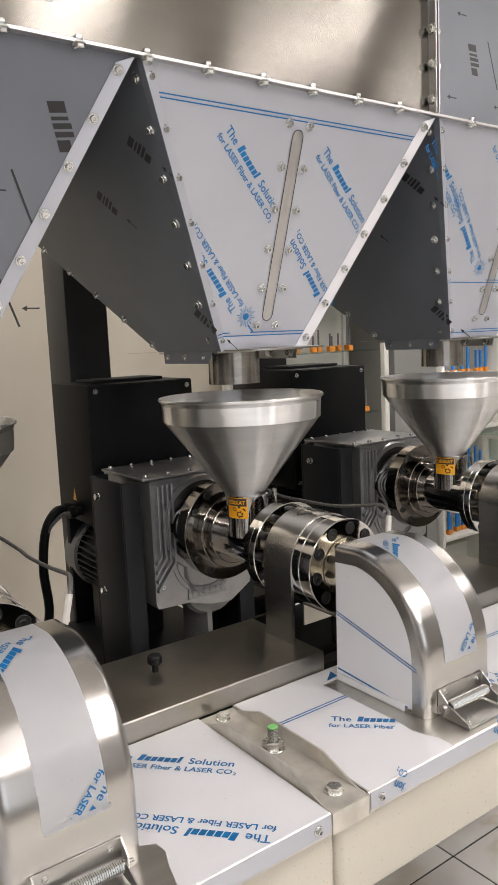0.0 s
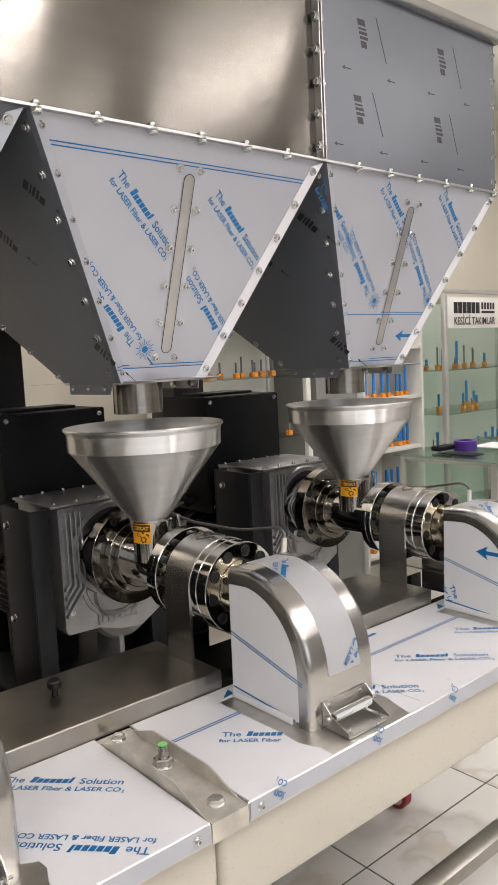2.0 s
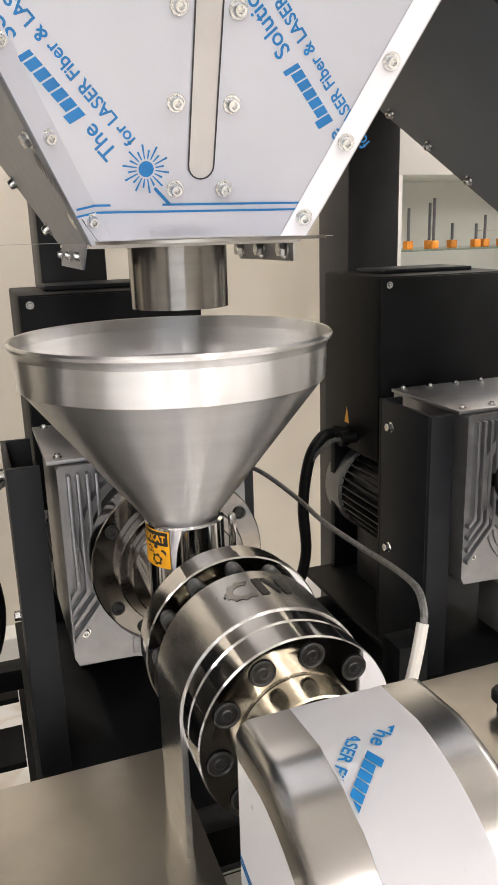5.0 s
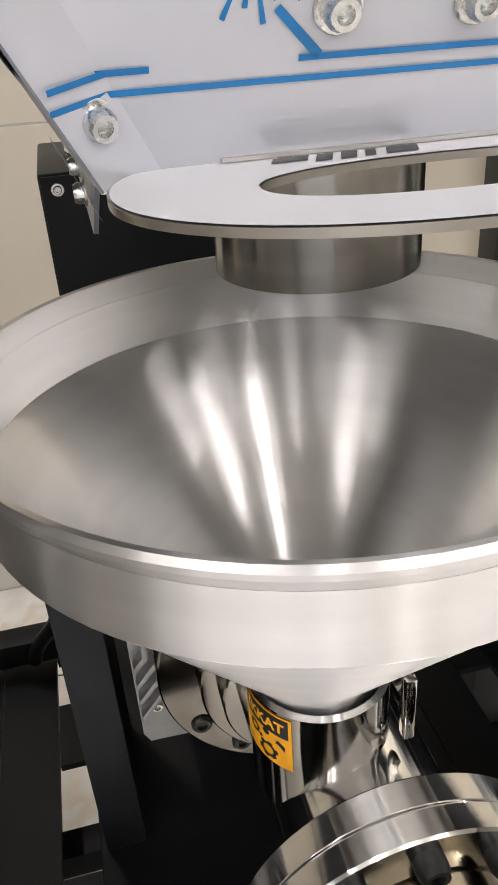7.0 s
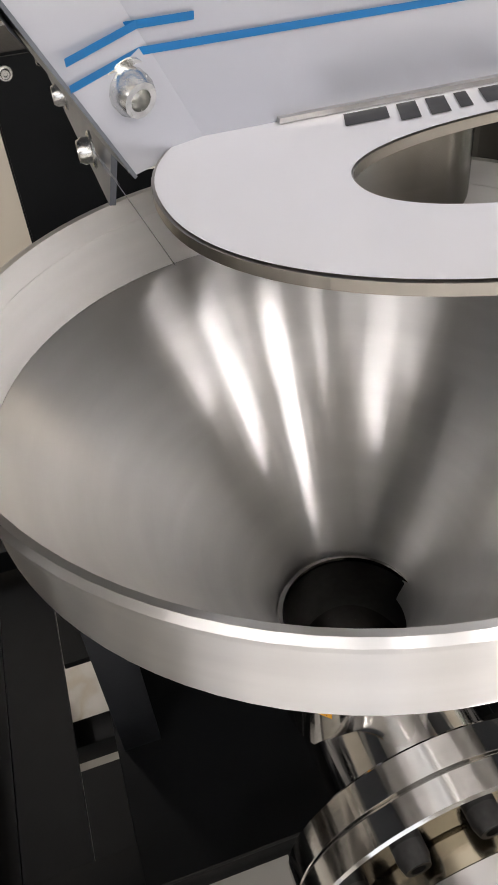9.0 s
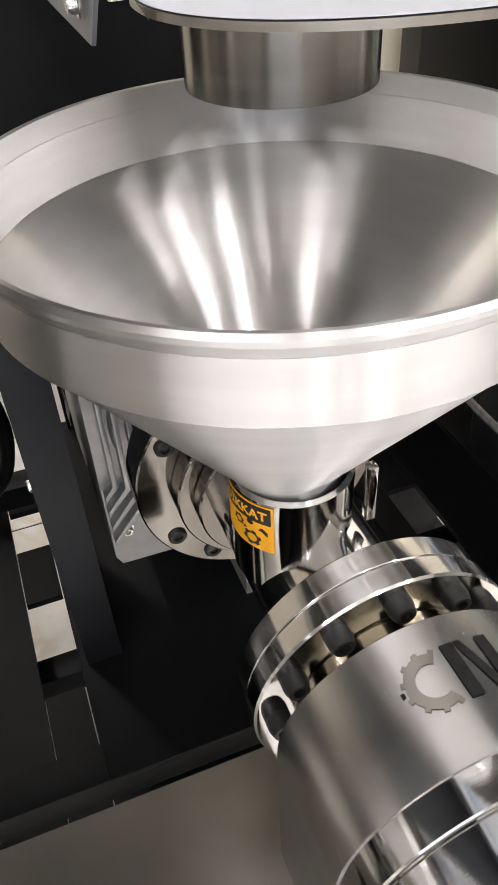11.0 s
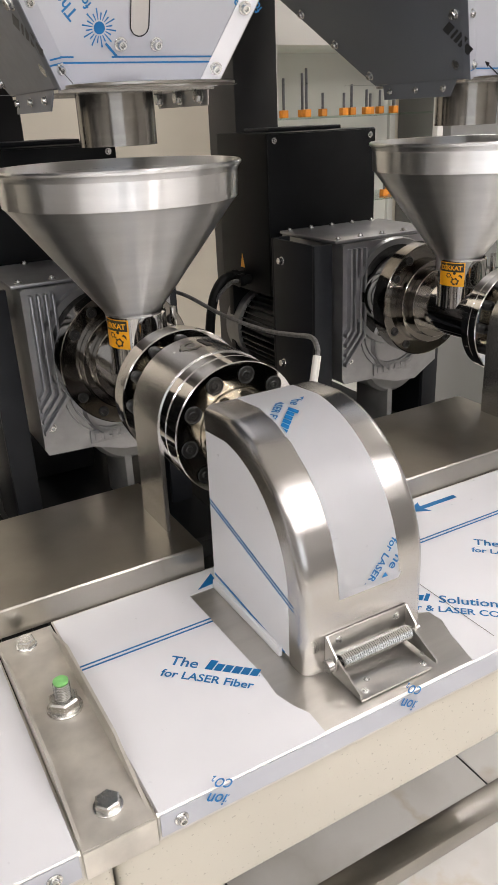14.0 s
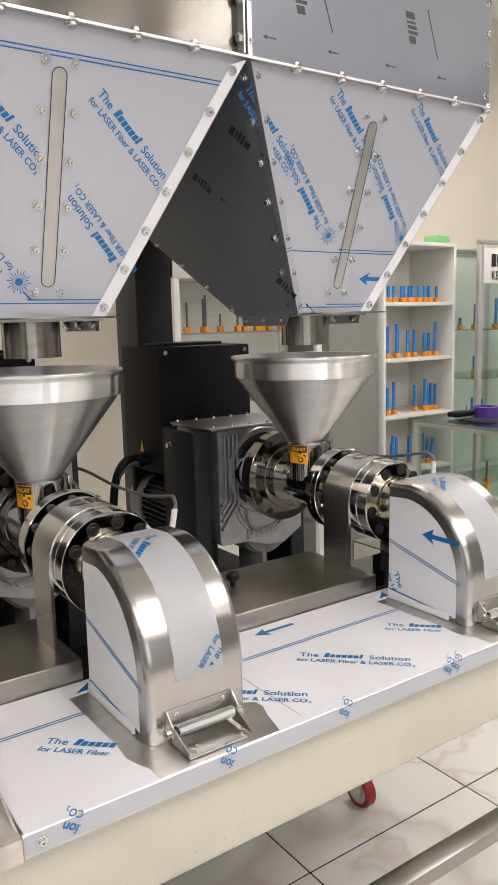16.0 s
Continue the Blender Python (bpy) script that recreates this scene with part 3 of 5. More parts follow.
    part("end_lip", box(-0.0325, 0.0325, 0.7405, 0.743, -0.032, -0.002, 0.0008), WORN, br)
    put("hex_bolt", HEX, br, pose(0.002, 0.776, -0.0015, 0, 0, 12)).scale = (0.88, 0.88, 0.7)
    put("hex_bolt", HEX, br, pose(-0.002, 1.036, -0.0015, 0, 0, 30)).scale = (0.8, 0.8, 0.8)
    put("nut", HEX, br, pose(0.006, 0.914, -0.0015, 0, 0, 20)).scale = (1.2, 1.2, 1.2)
    part("stud", lathe([(r, 0.0 + i * 0.001) for i, r in enumerate([0.0088, 0.0072] * 16)] + [(0, 0.032)], "z", (0.006, 0.914, 0), 16), ZINC, br, "threaded steel stud")
    part("paint_mark", lathe([(0.0078, 0.0318), (0.0078, 0.0336), (0, 0.0340)], "z", (0.006, 0.914, 0), 16), GREEN, br, "green paint mark on the stud end")


frame_and_table()


# ---- one machine station, with its axis at x = 0 ----
def arc(cx, cy, r, a0, a1, n):
    return [(cx + r * math.cos(radians(a0 + (a1 - a0) * i / n)), cy + r * math.sin(radians(a0 + (a1 - a0) * i / n))) for i in range(n + 1)]


GUARD_X = (-0.065, 0.095)
GUARD_FRONT, GUARD_BACK, GUARD_TOP = 0.815, 1.018, 1.094


def guard_profile(inset, lower=0.0, n=20, back=0.0):
    """The guard's side outline, (y, z): up the front, round the large bend, to the top's rear end."""
    r = 0.165
    cy, cz = GUARD_FRONT + r, GUARD_TOP - r
    return [(GUARD_FRONT + inset, TABLE + lower), *arc(cy, cz, r - inset, 180, 95, n), (GUARD_BACK - back, GUARD_TOP - inset - 0.004)]


def guard():
    g = thing("die_guard", "hinged brushed steel guard with white film on the table", "machine guard", "die guards")
    x0, x1 = GUARD_X
    # one rolled sheet: the bend, with its two side edges turned over a soft radius
    bm, roll = bmesh.new(), 0.013
    turn = [(roll * (1 - math.sin(radians(a))), roll * (1 - math.cos(radians(a)))) for a in range(90, -1, -15)]
    section = [(x0, 0.030)] + [(x0 + u, v) for u, v in turn] + [(x1 - u, v) for u, v in reversed(turn)] + [(x1, 0.030)]
    cols = [[bm.verts.new((x, y, z)) for y, z in guard_profile(v, 0.0005)] for x, v in section]
    for p, q in zip(cols, cols[1:]):
        for i in range(len(p) - 1):
            bm.faces.new((p[i], q[i], q[i + 1], p[i + 1]))
    bmesh.ops.recalc_face_normals(bm, faces=bm.faces)
    bmesh.ops.solidify(bm, geom=bm.faces[:], thickness=0.0018)
    part("cover", bm, GUARD, g, "rolled brushed steel cover")
    for xa, xb in ((x0 + 0.0025, x0 + 0.0045), (x1 - 0.0045, x1 - 0.0025)):
        o = guard_profile(0.029, 0.002)
        part("side_plate", prism(o + [(GUARD_BACK, TABLE + 0.002)], "x", xa, xb), STEEL, g)
    o = guard_profile(0.0305, 0.008)
    film = part("side_film", prism(o + [(GUARD_BACK + 0.003, TABLE + 0.008)], "x", x0 + 0.0006, x0 + 0.0022), FILM, g, "white film on the guard's side", False)
    part("side_film", prism(o + [(GUARD_BACK + 0.003, TABLE + 0.008)], "x", x1 - 0.0022, x1 - 0.0006), FILM, g, "", False)
    for a, b in ((0.965, 0.918), (0.9700, 0.9230)):
        bm = prism([(GUARD_BACK, a), (GUARD_FRONT + 0.02, b), (GUARD_FRONT + 0.02, b + 0.0016), (GUARD_BACK, a + 0.0016)], "x", x0 - 0.0002, x0 + 0.0004)
        part("line_print", bm, BLUE, g)
    bm = prism([(GUARD_BACK, 0.864), (GUARD_FRONT + 0.04, 0.853), (GUARD_FRONT + 0.04, 0.855), (GUARD_BACK, 0.867)], "x", x0 - 0.0002, x0 + 0.0004)
    part("line_print", bm, BLUE, g)
    part("foot_strip", box(x0 - 0.004, x0 + 0.0004, GUARD_FRONT + 0.045, GUARD_BACK, TABLE + 0.001, TABLE + 0.013, 0.0006), FILM, g, "film-covered foot strip along the guard's base")
    # film strip over the bend, torn off near the front foot
    r = 0.165
    cy, cz = GUARD_FRONT + r, GUARD_TOP - r
    line = [(GUARD_BACK, GUARD_TOP - 0.0045), *arc(cy, cz, r, 95, 180, 26), (GUARD_FRONT, 0.9345)]
    bm = bmesh.new()
    a0, a1 = -0.022, 0.056
    rows = []
    for i, (y, z) in enumerate(line):
        ny, nz = (y - cy, z - cz) if z > cz else (-1, 0)
        if i == 0:
            ny, nz = 0, 1
        l = math.hypot(ny, nz) or 1
        y, z = y + ny / l * 0.0008, z + nz / l * 0.0008
        w = 0.0004 * math.sin(i * 1.7)
        k = 0.0 if i < len(line) - 1 else 1.0
        rows.append([bm.verts.new((a0 + w + k * 0.004 + (a1 - a0 - w) * j / 6, y, z + k * 0.0022 * math.sin(j * 1.3))) for j in range(7)])
    for u, v in zip(rows, rows[1:]):
        for j in range(6):
            bm.faces.new((u[j], u[j + 1], v[j + 1], v[j]))
    bmesh.ops.solidify(bm, geom=bm.faces[:], thickness=0.0005)
    bmesh.ops.recalc_face_normals(bm, faces=bm.faces)
    part("top_film", bm, FILM, g, "white film strip torn at its lower end")

    def on_bend(s0, h0, s_end):
        """The print run aslant over the bend, cut at the strip's edges."""
        b = bmesh.new()
        b.from_mesh(WORDS)
        q = math.sqrt(0.5)
        for v in b.verts:
            v.co = (s0 + 0.8 * q * (v.co.x + v.co.y), h0 + 0.8 * q * (v.co.y - v.co.x), 0)

        def cut(co, no, clear=True):
            bmesh.ops.bisect_plane(b, geom=b.verts[:] + b.edges[:] + b.faces[:], plane_co=co, plane_no=no, clear_outer=clear)
        cut((0, a1 - 0.001, 0), (0, 1, 0)), cut((0, a0 + 0.002, 0), (0, -1, 0)), cut((0.001, 0, 0), (-1, 0, 0)), cut((s_end, 0, 0), (1, 0, 0))
        for i in range(1, 60):
            cut((0.005 * i, 0, 0), (1, 0, 0), False)
        end = radians(85) * r
        for v in b.verts:
            s, h = v.co.x, v.co.y
            if s < end:
                ang = radians(95) + s / r
                v.co = (h, cy + (r + 0.0022) * math.cos(ang), cz + (r + 0.0022) * math.sin(ang))
            else:
                v.co = (h, GUARD_FRONT - 0.0022, cz - (s - end))
        return b
    part("word_print", on_bend(-0.004, 0.034, 0.232), BLUE, g)
    part("word_print", on_bend(0.212, 0.064, 0.2365), BLUE, g)
    # spring hinge at the front foot
    hx0, hx1 = -0.040, 0.068
    hinge = part("hinge", box(hx0, hx1, GUARD_FRONT - 0.0035, GUARD_FRONT - 0.0005, TABLE + 0.006, TABLE + 0.046, 0.0006), HINGE, g, "sprung steel hinge")
    bm = box(hx0 + 0.004, hx1 - 0.012, 0.756, GUARD_FRONT - 0.006, TABLE + 0.001, TABLE + 0.004, 0.0006)
    part("hinge_leaf", bm, HINGE, hinge)
    for x in (hx0, hx1 - 0.002):
        bm = prism([(GUARD_FRONT - 0.003, TABLE + 0.046), (GUARD_FRONT - 0.020, TABLE + 0.030), (GUARD_FRONT - 0.020, TABLE + 0.014), (GUARD_FRONT - 0.003, TABLE + 0.006)], "x", x, x + 0.002)
        part("cheek", bm, HINGE, hinge)
        bm = prism([(0.757, TABLE + 0.0045), (GUARD_FRONT - 0.010, TABLE + 0.0045), (GUARD_FRONT - 0.010, TABLE + 0.024), (GUARD_FRONT - 0.020, TABLE + 0.025), (0.758, TABLE + 0.009)], "x", x + (0.003 if x < 0 else -0.003), x + (0.005 if x < 0 else -0.001))
        part("cheek", bm, HINGE, hinge)
    turns, pts = 34, []
    for i in range(turns * 8 + 1):
        a = 2 * math.pi * i / 8
        pts.append((hx0 + 0.008 + (hx1 - hx0 - 0.016) * i / (turns * 8), GUARD_FRONT - 0.017 + 0.0070 * math.cos(a), TABLE + 0.022 + 0.0070 * math.sin(a)))
    part("spring", tube(pts, 0.0015, 5, steps=1), ZINC, hinge, "bright coil spring")
    part("pin", lathe([(0.003, hx0 - 0.006), (0.003, hx1 + 0.006)], "x", (0, GUARD_FRONT - 0.017, TABLE + 0.022), 10), ZINC, hinge)
    part("pin_head", lathe([(0, hx0 - 0.010), (0.007, hx0 - 0.010), (0.007, hx0 - 0.003), (0, hx0 - 0.003)], "x", (0, GUARD_FRONT - 0.017, TABLE + 0.022), 12), ZINC, hinge)
    for x in (-0.025, 0.052):
        put("screw", SCREW_SMALL, hinge, facing((x, GUARD_FRONT - 0.0036, TABLE + 0.038), (0, -1, 0))).scale = (0.6, 0.6, 0.6)
        put("screw", SCREW_SMALL, hinge, facing((x, 0.765, TABLE + 0.004), (0, 0, 1))).scale = (0.6, 0.6, 0.5)
        put("screw", SCREW_SMALL, hinge, facing((x + 0.012, 0.778, TABLE + 0.004), (0, 0, 1))).scale = (0.5, 0.5, 0.3)
    return g


def barrel():
    bx, bz = 0.008, AXIS_Z
    c = (bx, 0, bz)
    t = thing("extruder_barrel", "polished steel extruder barrel with bolted flanges", "barrel", "extruder barrels")
    part("shaft_housing", disc_stack([(1.62, 1.49, 0.088)], "y", c, 56), CHROME, t, "dark polished shaft housing")
    # rear flange and step ring: their dark reflections are in the colour
    part("rear_flange", disc_stack([(1.492, 1.456, 0.115)], "y", c, 72), CHROME_DARKENED, t)
    part("step_ring", disc_stack([(1.456, 1.436, 0.084), (1.436, 1.420, 0.070)], "y", c, 56), CHROME_DARKENED, t)
    part("tube", disc_stack([(1.422, 1.262, 0.056)], "y", c, 56), CHROME, t)
    part("middle_flange", disc_stack([(1.265, 1.246, 0.094)], "y", c, 72), CHROME, t)
    part("counter_flange", disc_stack([(1.2455, 1.228, 0.096)], "y", c, 72), CHROME, t)
    part("gap_ring", disc_stack([(1.228, 1.205, 0.066)], "y", c, 48), BRASS, t)
    for i in range(12):
        a = radians(30 * i)
        put("cap_screw", CAP, t, facing((bx + 0.080 * math.cos(a), 1.228, bz + 0.080 * math.sin(a)), (0, -1, 0)))
    for k in range(4):
        for d in (-13, 13):
            a = radians(45 + 90 * k + d)
            put("cap_screw", CAP, t, facing((bx + 0.100 * math.cos(a), 1.456, bz + 0.100 * math.sin(a)), (0, -1, 0))).scale = (1, 1, 0.3)
    # die head: a solid with screw pockets round its front, their shade painted as dark discs
    prof_r = 0.0888
    part("die_body", disc_stack([(1.135, 1.1005, prof_r), (1.1005, 1.0995, prof_r - 0.0016), (1.0995, 1.0705, prof_r)], "y", c, 72), CHROME, t)
    part("die_face", lathe([(0.057, 1.0715), (prof_r - 0.001, 1.0700)], "y", c, 72), CHROME, t)
    for i in range(10):
        a = radians(8 + 36 * i)
        p = (bx + 0.0715 * math.cos(a), 0, bz + 0.0715 * math.sin(a))
        part("screw_pocket", lathe([(0.0118, 1.0688), (0.0105, 1.0682), (0.0095, 1.0689), (0.0092, 1.0694), (0, 1.0694)], "y", p, 20), DARK_AND_HOLE_SHADE, t, "dark disc painted as the shade in a screw pocket")
        put("cap_screw", CAP, t, facing((p[0], 1.0694, p[2]), (0, -1, 0))).scale = (0.62, 0.62, 0.12)
    part("nozzle", disc_stack([(1.0695, 1.035, 0.055), (1.035, 0.985, 0.044), (0.985, 0.955, 0.030)], "y", c, 48), BRASS, t, "bronze-tinted die nozzle")
    # feed neck with the warning sticker
    fx, fy = -0.010, 1.347
    part("feed_neck", lathe([(0.0445, 1.04), (0.0445, 1.128), (0.041, 1.130), (0.041, 1.06)], "z", (fx, fy, 0), 48), CHROME, t)
    # lining coloured near black for the shade inside the neck
    part("feed_bore", lathe([(0.0405, 1.127), (0.0402, 1.066), (0, 1.064)], "z", (fx, fy, 0), 40), DARK_AND_HOLE_SHADE, t, "feed bore lining, its inner shade painted dark")
    part("clamp_lug", box(fx + 0.043, fx + 0.050, fy - 0.035, fy - 0.027, 1.085, 1.135, 0.001), CHROME, t)

    def sticker(r, h0, h1, s0, s1, shift):
        b = bmesh.new()
        k = 14
        for i in range(k):
            q = []
            for s, h in ((i, h0), (i + 1, h0), (i + 1, h1), (i, h1)):
                a = radians(shift) + (s0 + (s1 - s0) * s / k) / 0.0447
                q.append(b.verts.new((fx + r * math.sin(a), fy - r * math.cos(a), h)))
            b.faces.new(q)
        return b

    def wrap(b, r, s0, h0, shift):
        for v in b.verts:
            a = radians(shift) + (s0 + v.co.x) / 0.0447
            v.co = (fx + r * math.sin(a), fy - r * math.cos(a), h0 + v.co.y)
        return b
    sh = -62
    lab = part("warning_sticker", sticker(0.0449, 1.082, 1.1255, -0.034, 0.0185, sh), YELLOW, t, "yellow warning sticker with black heading")
    part("heading_band", sticker(0.04505, 1.1085, 1.1242, -0.0325, 0.0165, sh), BLACKINK, lab)
    w, ww = text_mesh("D\u0130KKAT", 0.0112, 0.0004)
    part("heading_words", wrap(w, 0.0452, -0.0285, 1.1122, sh), YELLOW, lab)
    pic = bmesh.new()
    for gx, gy, gr in ((-0.006, 0.019, 0.0042), (0.005, 0.0085, 0.0062)):
        for i in range(24):
            a0, a1 = 2 * math.pi * i / 24, 2 * math.pi * (i + 1) / 24
            ro = gr * (1.14 if i % 4 < 2 else 0.92)
            flat([(gx + gr * 0.62 * math.cos(a0), gy + gr * 0.62 * math.sin(a0)), (gx + ro * math.cos(a0), gy + ro * math.sin(a0)),
                  (gx + ro * math.cos(a1), gy + ro * math.sin(a1)), (gx + gr * 0.62 * math.cos(a1), gy + gr * 0.62 * math.sin(a1))], pic)
    flat([(-0.001, 0.0145), (0.012, 0.0185), (0.0165, 0.014), (0.0165, 0.0185), (0.013, 0.0215), (-0.002, 0.0165)], pic)
    flat(arc(0.004, 0.0235, 0.0026, 0, 340, 10), pic)
    flat([(-0.014, 0.001), (0.018, 0.001), (0.018, 0.0016), (-0.014, 0.0016)], pic)
    moved(pic, Matrix.Diagonal((1.12, 1.0, 1.0, 1.0)))
    part("gear_pictogram", wrap(pic, 0.0452, -0.0045, 1.083, sh), BLACKINK, lab)
    return t


def strap():
    """The saddle: an upside-down U of plate that carries the die head."""
    bx, bz = 0.008, AXIS_Z
    s = thing("barrel_saddle", "brushed steel saddle over the extruder die head", "support", "barrel saddles")
    out = [(bx - 0.0905, PLATE - 0.06), *[(bx + 0.0905 * math.cos(radians(a)), bz + 0.0905 * math.sin(radians(a))) for a in range(180, -1, -6)], (bx + 0.0905, PLATE - 0.06)]
    inn = [(bx + 0.0845, PLATE - 0.06), *[(bx + 0.0845 * math.cos(radians(a)), bz + 0.0845 * math.sin(radians(a))) for a in range(0, 181, 6)], (bx - 0.0845, PLATE - 0.06)]
    part("saddle_band", prism(out + inn, "y", 1.122, 1.204), STEEL, s)
    part("cheek_ring", lathe([(0.068, 1.203), (0.0900, 1.2045)], "y", (bx, 0, bz), 56, start=0, turn=180), CHROME, s)
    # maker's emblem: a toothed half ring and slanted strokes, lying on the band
    em = bmesh.new()
    for i in range(22):
        a0, a1 = radians(60 + 240 * i / 22), radians(60 + 240 * (i + 1) / 22)
        ro = 0.0165 if i % 3 else 0.0185
        flat([(0.010 * math.cos(a0), 0.010 * math.sin(a0)), (ro * math.cos(a0), ro * math.sin(a0)), (ro * math.cos(a1), ro * math.sin(a1)), (0.010 * math.cos(a1), 0.010 * math.sin(a1))], em)
    strokes = bmesh.new()
    for x in (0.013, 0.036):
        flat([(x, -0.017), (x + 0.008, -0.017), (x + 0.008, 0.017), (x, 0.017)], strokes)
    flat([(0.0215, 0.017), (0.026, 0.017), (0.0355, -0.010), (0.031, -0.016)], strokes)
    flat([(-0.020, -0.0015), (0.046, -0.0015), (0.046, 0.0015), (-0.020, 0.0015)], strokes)
    for b in (em, strokes):
        for v in b.verts:
            a = radians(90) - (v.co.x - 0.012) / 0.0911
            v.co = (bx + (0.0911 if b is em else 0.0913) * math.cos(a), 1.168 + v.co.y, bz + (0.0911 if b is em else 0.0913) * math.sin(a))
    part("emblem", em, DULL, s, "pale etched toothed ring")
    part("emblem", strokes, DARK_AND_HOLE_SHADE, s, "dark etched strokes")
    return s


def gearbox():
    g = thing("gearbox", "cast aluminium gearbox with ribbed front", "gearbox", "gearboxes")
    x0, x1, zb, zt = -0.128, 0.140, 0.838, 1.140
    out = [(x0, zb + 0.012), (x0 + 0.006, zb), (x0 + 0.09, zb - 0.003), (x0 + 0.15, zb - 0.022), (x1 - 0.06, zb - 0.026), (x1, zb + 0.01), (x1, zt - 0.004), (x1 - 0.004, zt), (x0 + 0.004, zt), (x0, zt - 0.004)]
    part("casing", prism(out, "y", 1.565, 1.80), ALU, g)
    bm = lathe([(0.101, 1.566), (0.101, 1.555), (0.113, 1.555), (0.116, 1.566)], "y", (0.008, 0, AXIS_Z), 56)
    lathe([(0.060, 1.566), (0.060, 1.560), (0.066, 1.558), (0.072, 1.566)], "y", (0.02, 0, 0.915), 40, bm)
    part("bearing_collar", bm, ALU, g)
    # flat dark disc painted as the shade inside the bearing bore
    part("bore", lathe([(0.101, 1.5635), (0.0, 1.5632)], "y", (0.008, 0, AXIS_Z), 48), DARK_AND_HOLE_SHADE, g)
    for i in range(4):
        # a cast rib: straight down, then aslant to the casing's edge
        x, zk, w, xe = x0 + 0.014 + 0.0125 * i, 0.962 - 0.006 * i, 0.0028, x0 + 0.002
        ze = zk - 1.25 * (x - xe)
        bm = prism([(x - w, zt - 0.010), (x - w, zk + 0.002), (xe, ze + 0.0055), (xe, ze - 0.0025), (x + w, zk - 0.002), (x + w, zt - 0.010)], "y", 1.552, 1.566, None, 0.0014)
        part("rib", bm, ALU, g)
    for r0, r1 in ((0.078, 0.083), (0.090, 0.094)):
        bm = lathe([(r0, 1.566), (r0 + 0.001, 1.561), (r1 - 0.001, 1.561), (r1, 1.566)], "y", (0.012, 0, 0.945), 36, start=185, turn=120)
        part("cast_ridge", bm, ALU, g)
    bm = box(x0 + 0.085, x1 - 0.075, 1.5605, 1.566, zb + 0.004, zb + 0.030, 0.0015)
    plate = part("name_plate", bm, ALU, g)
    for i in range(6):
        x = x0 + 0.093 + 0.0165 * i
        part("raised_bar", box(x, x + 0.0105, 1.5585, 1.561, zb + 0.009, zb + 0.025, 0.0006), ALU, plate)
    for x, z in ((x0 + 0.018, zb + 0.052), (x1 - 0.018, zb + 0.052)):
        put("screw", SCREW, g, facing((x, 1.5655, z), (0, -1, 0)))
    part("top_cover", box(x0 - 0.012, x1 + 0.004, 1.575, 1.79, zt + 0.001, zt + 0.007, 0.001), ALU, g)
    for i in range(5):
        for y in (1.59, 1.775):
            put("screw", SCREW_SMALL, g, facing((x0 + 0.005 + i * 0.058, y, zt + 0.007), (0, 0, 1)))
    part("belly", lathe([(0, 1.60), (0.080, 1.60), (0.088, 1.61), (0.088, 1.78), (0, 1.78)], "y", (0.05, 0, 0.862), 40), COWL, g)
    part("foot", box(0.030, 0.045, 1.60, 1.72, 0.665, 0.79, 0.002), COWL, g)
    return g


def side_frames():
    f = thing("gearbox_stand", "dark grey steel plates that carry the gearbox", "stand", "gearbox stands")
    for s, x in ((-1, -0.192), (1, 0.150)):
        bm = box(x, x + 0.008, 1.585, 1.735, 0.665, 1.142, 0.001)
        part("side_plate", bm, SLATE, f)
        part("front_flange", box(x if s < 0 else x - 0.036, (x + 0.044) if s < 0 else x + 0.008, 1.575, 1.585, 0.665, 1.142, 0.001), SLATE, f)
        part("rear_flange", box(x if s < 0 else x - 0.036, (x + 0.044) if s < 0 else x + 0.008, 1.735, 1.743, 0.665, 1.142, 0.001), SLATE, f)
        for z in (1.098, 0.868):
            put("hex_bolt", HEX, f, facing((x if s < 0 else x + 0.008, 1.70, z), (s, 0, 0))).scale = (0.6, 0.6, 0.9)
    part("base_plate", box(-0.20, 0.165, 1.42, 2.08, 0.655, 0.665, 0.002), BLACK, f)
    return f


def motor():
    m = thing("electric_motor", "dark finned electric motor with a grey fan cowl", "motor", "electric motors")
    cx, cz = -0.028, 0.865
    part("body", disc_stack([(1.80, 2.03, 0.083)], "y", (cx, 0, cz), 40), MOTOR, m)
    for i in range(36):
        a = 2 * math.pi * i / 36
        d = Vector((math.cos(a), 0, math.sin(a)))
        bm = box(0.080, 0.102, 1.83, 2.02, -0.0016, 0.0016)
        ob = part("fin", bm, MOTOR, m, "", False)
        ob.matrix_basis = Matrix.Translation((cx, 0, cz)) @ Matrix.Rotation(-a, 4, "Y")
    part("fan_cowl", lathe([(0.098, 2.02), (0.106, 2.025), (0.106, 2.09), (0.098, 2.105), (0.0, 2.108)], "y", (cx, 0, cz), 40), COWL, m, "light grey fan cowl")
    part("end_shield", disc_stack([(1.795, 1.832, 0.104)], "y", (cx, 0, cz), 40), MOTOR, m)
    part("motor_foot", box(cx - 0.07, cx + 0.07, 1.85, 2.0, 0.665, 0.79, 0.004), MOTOR, m)
    return m


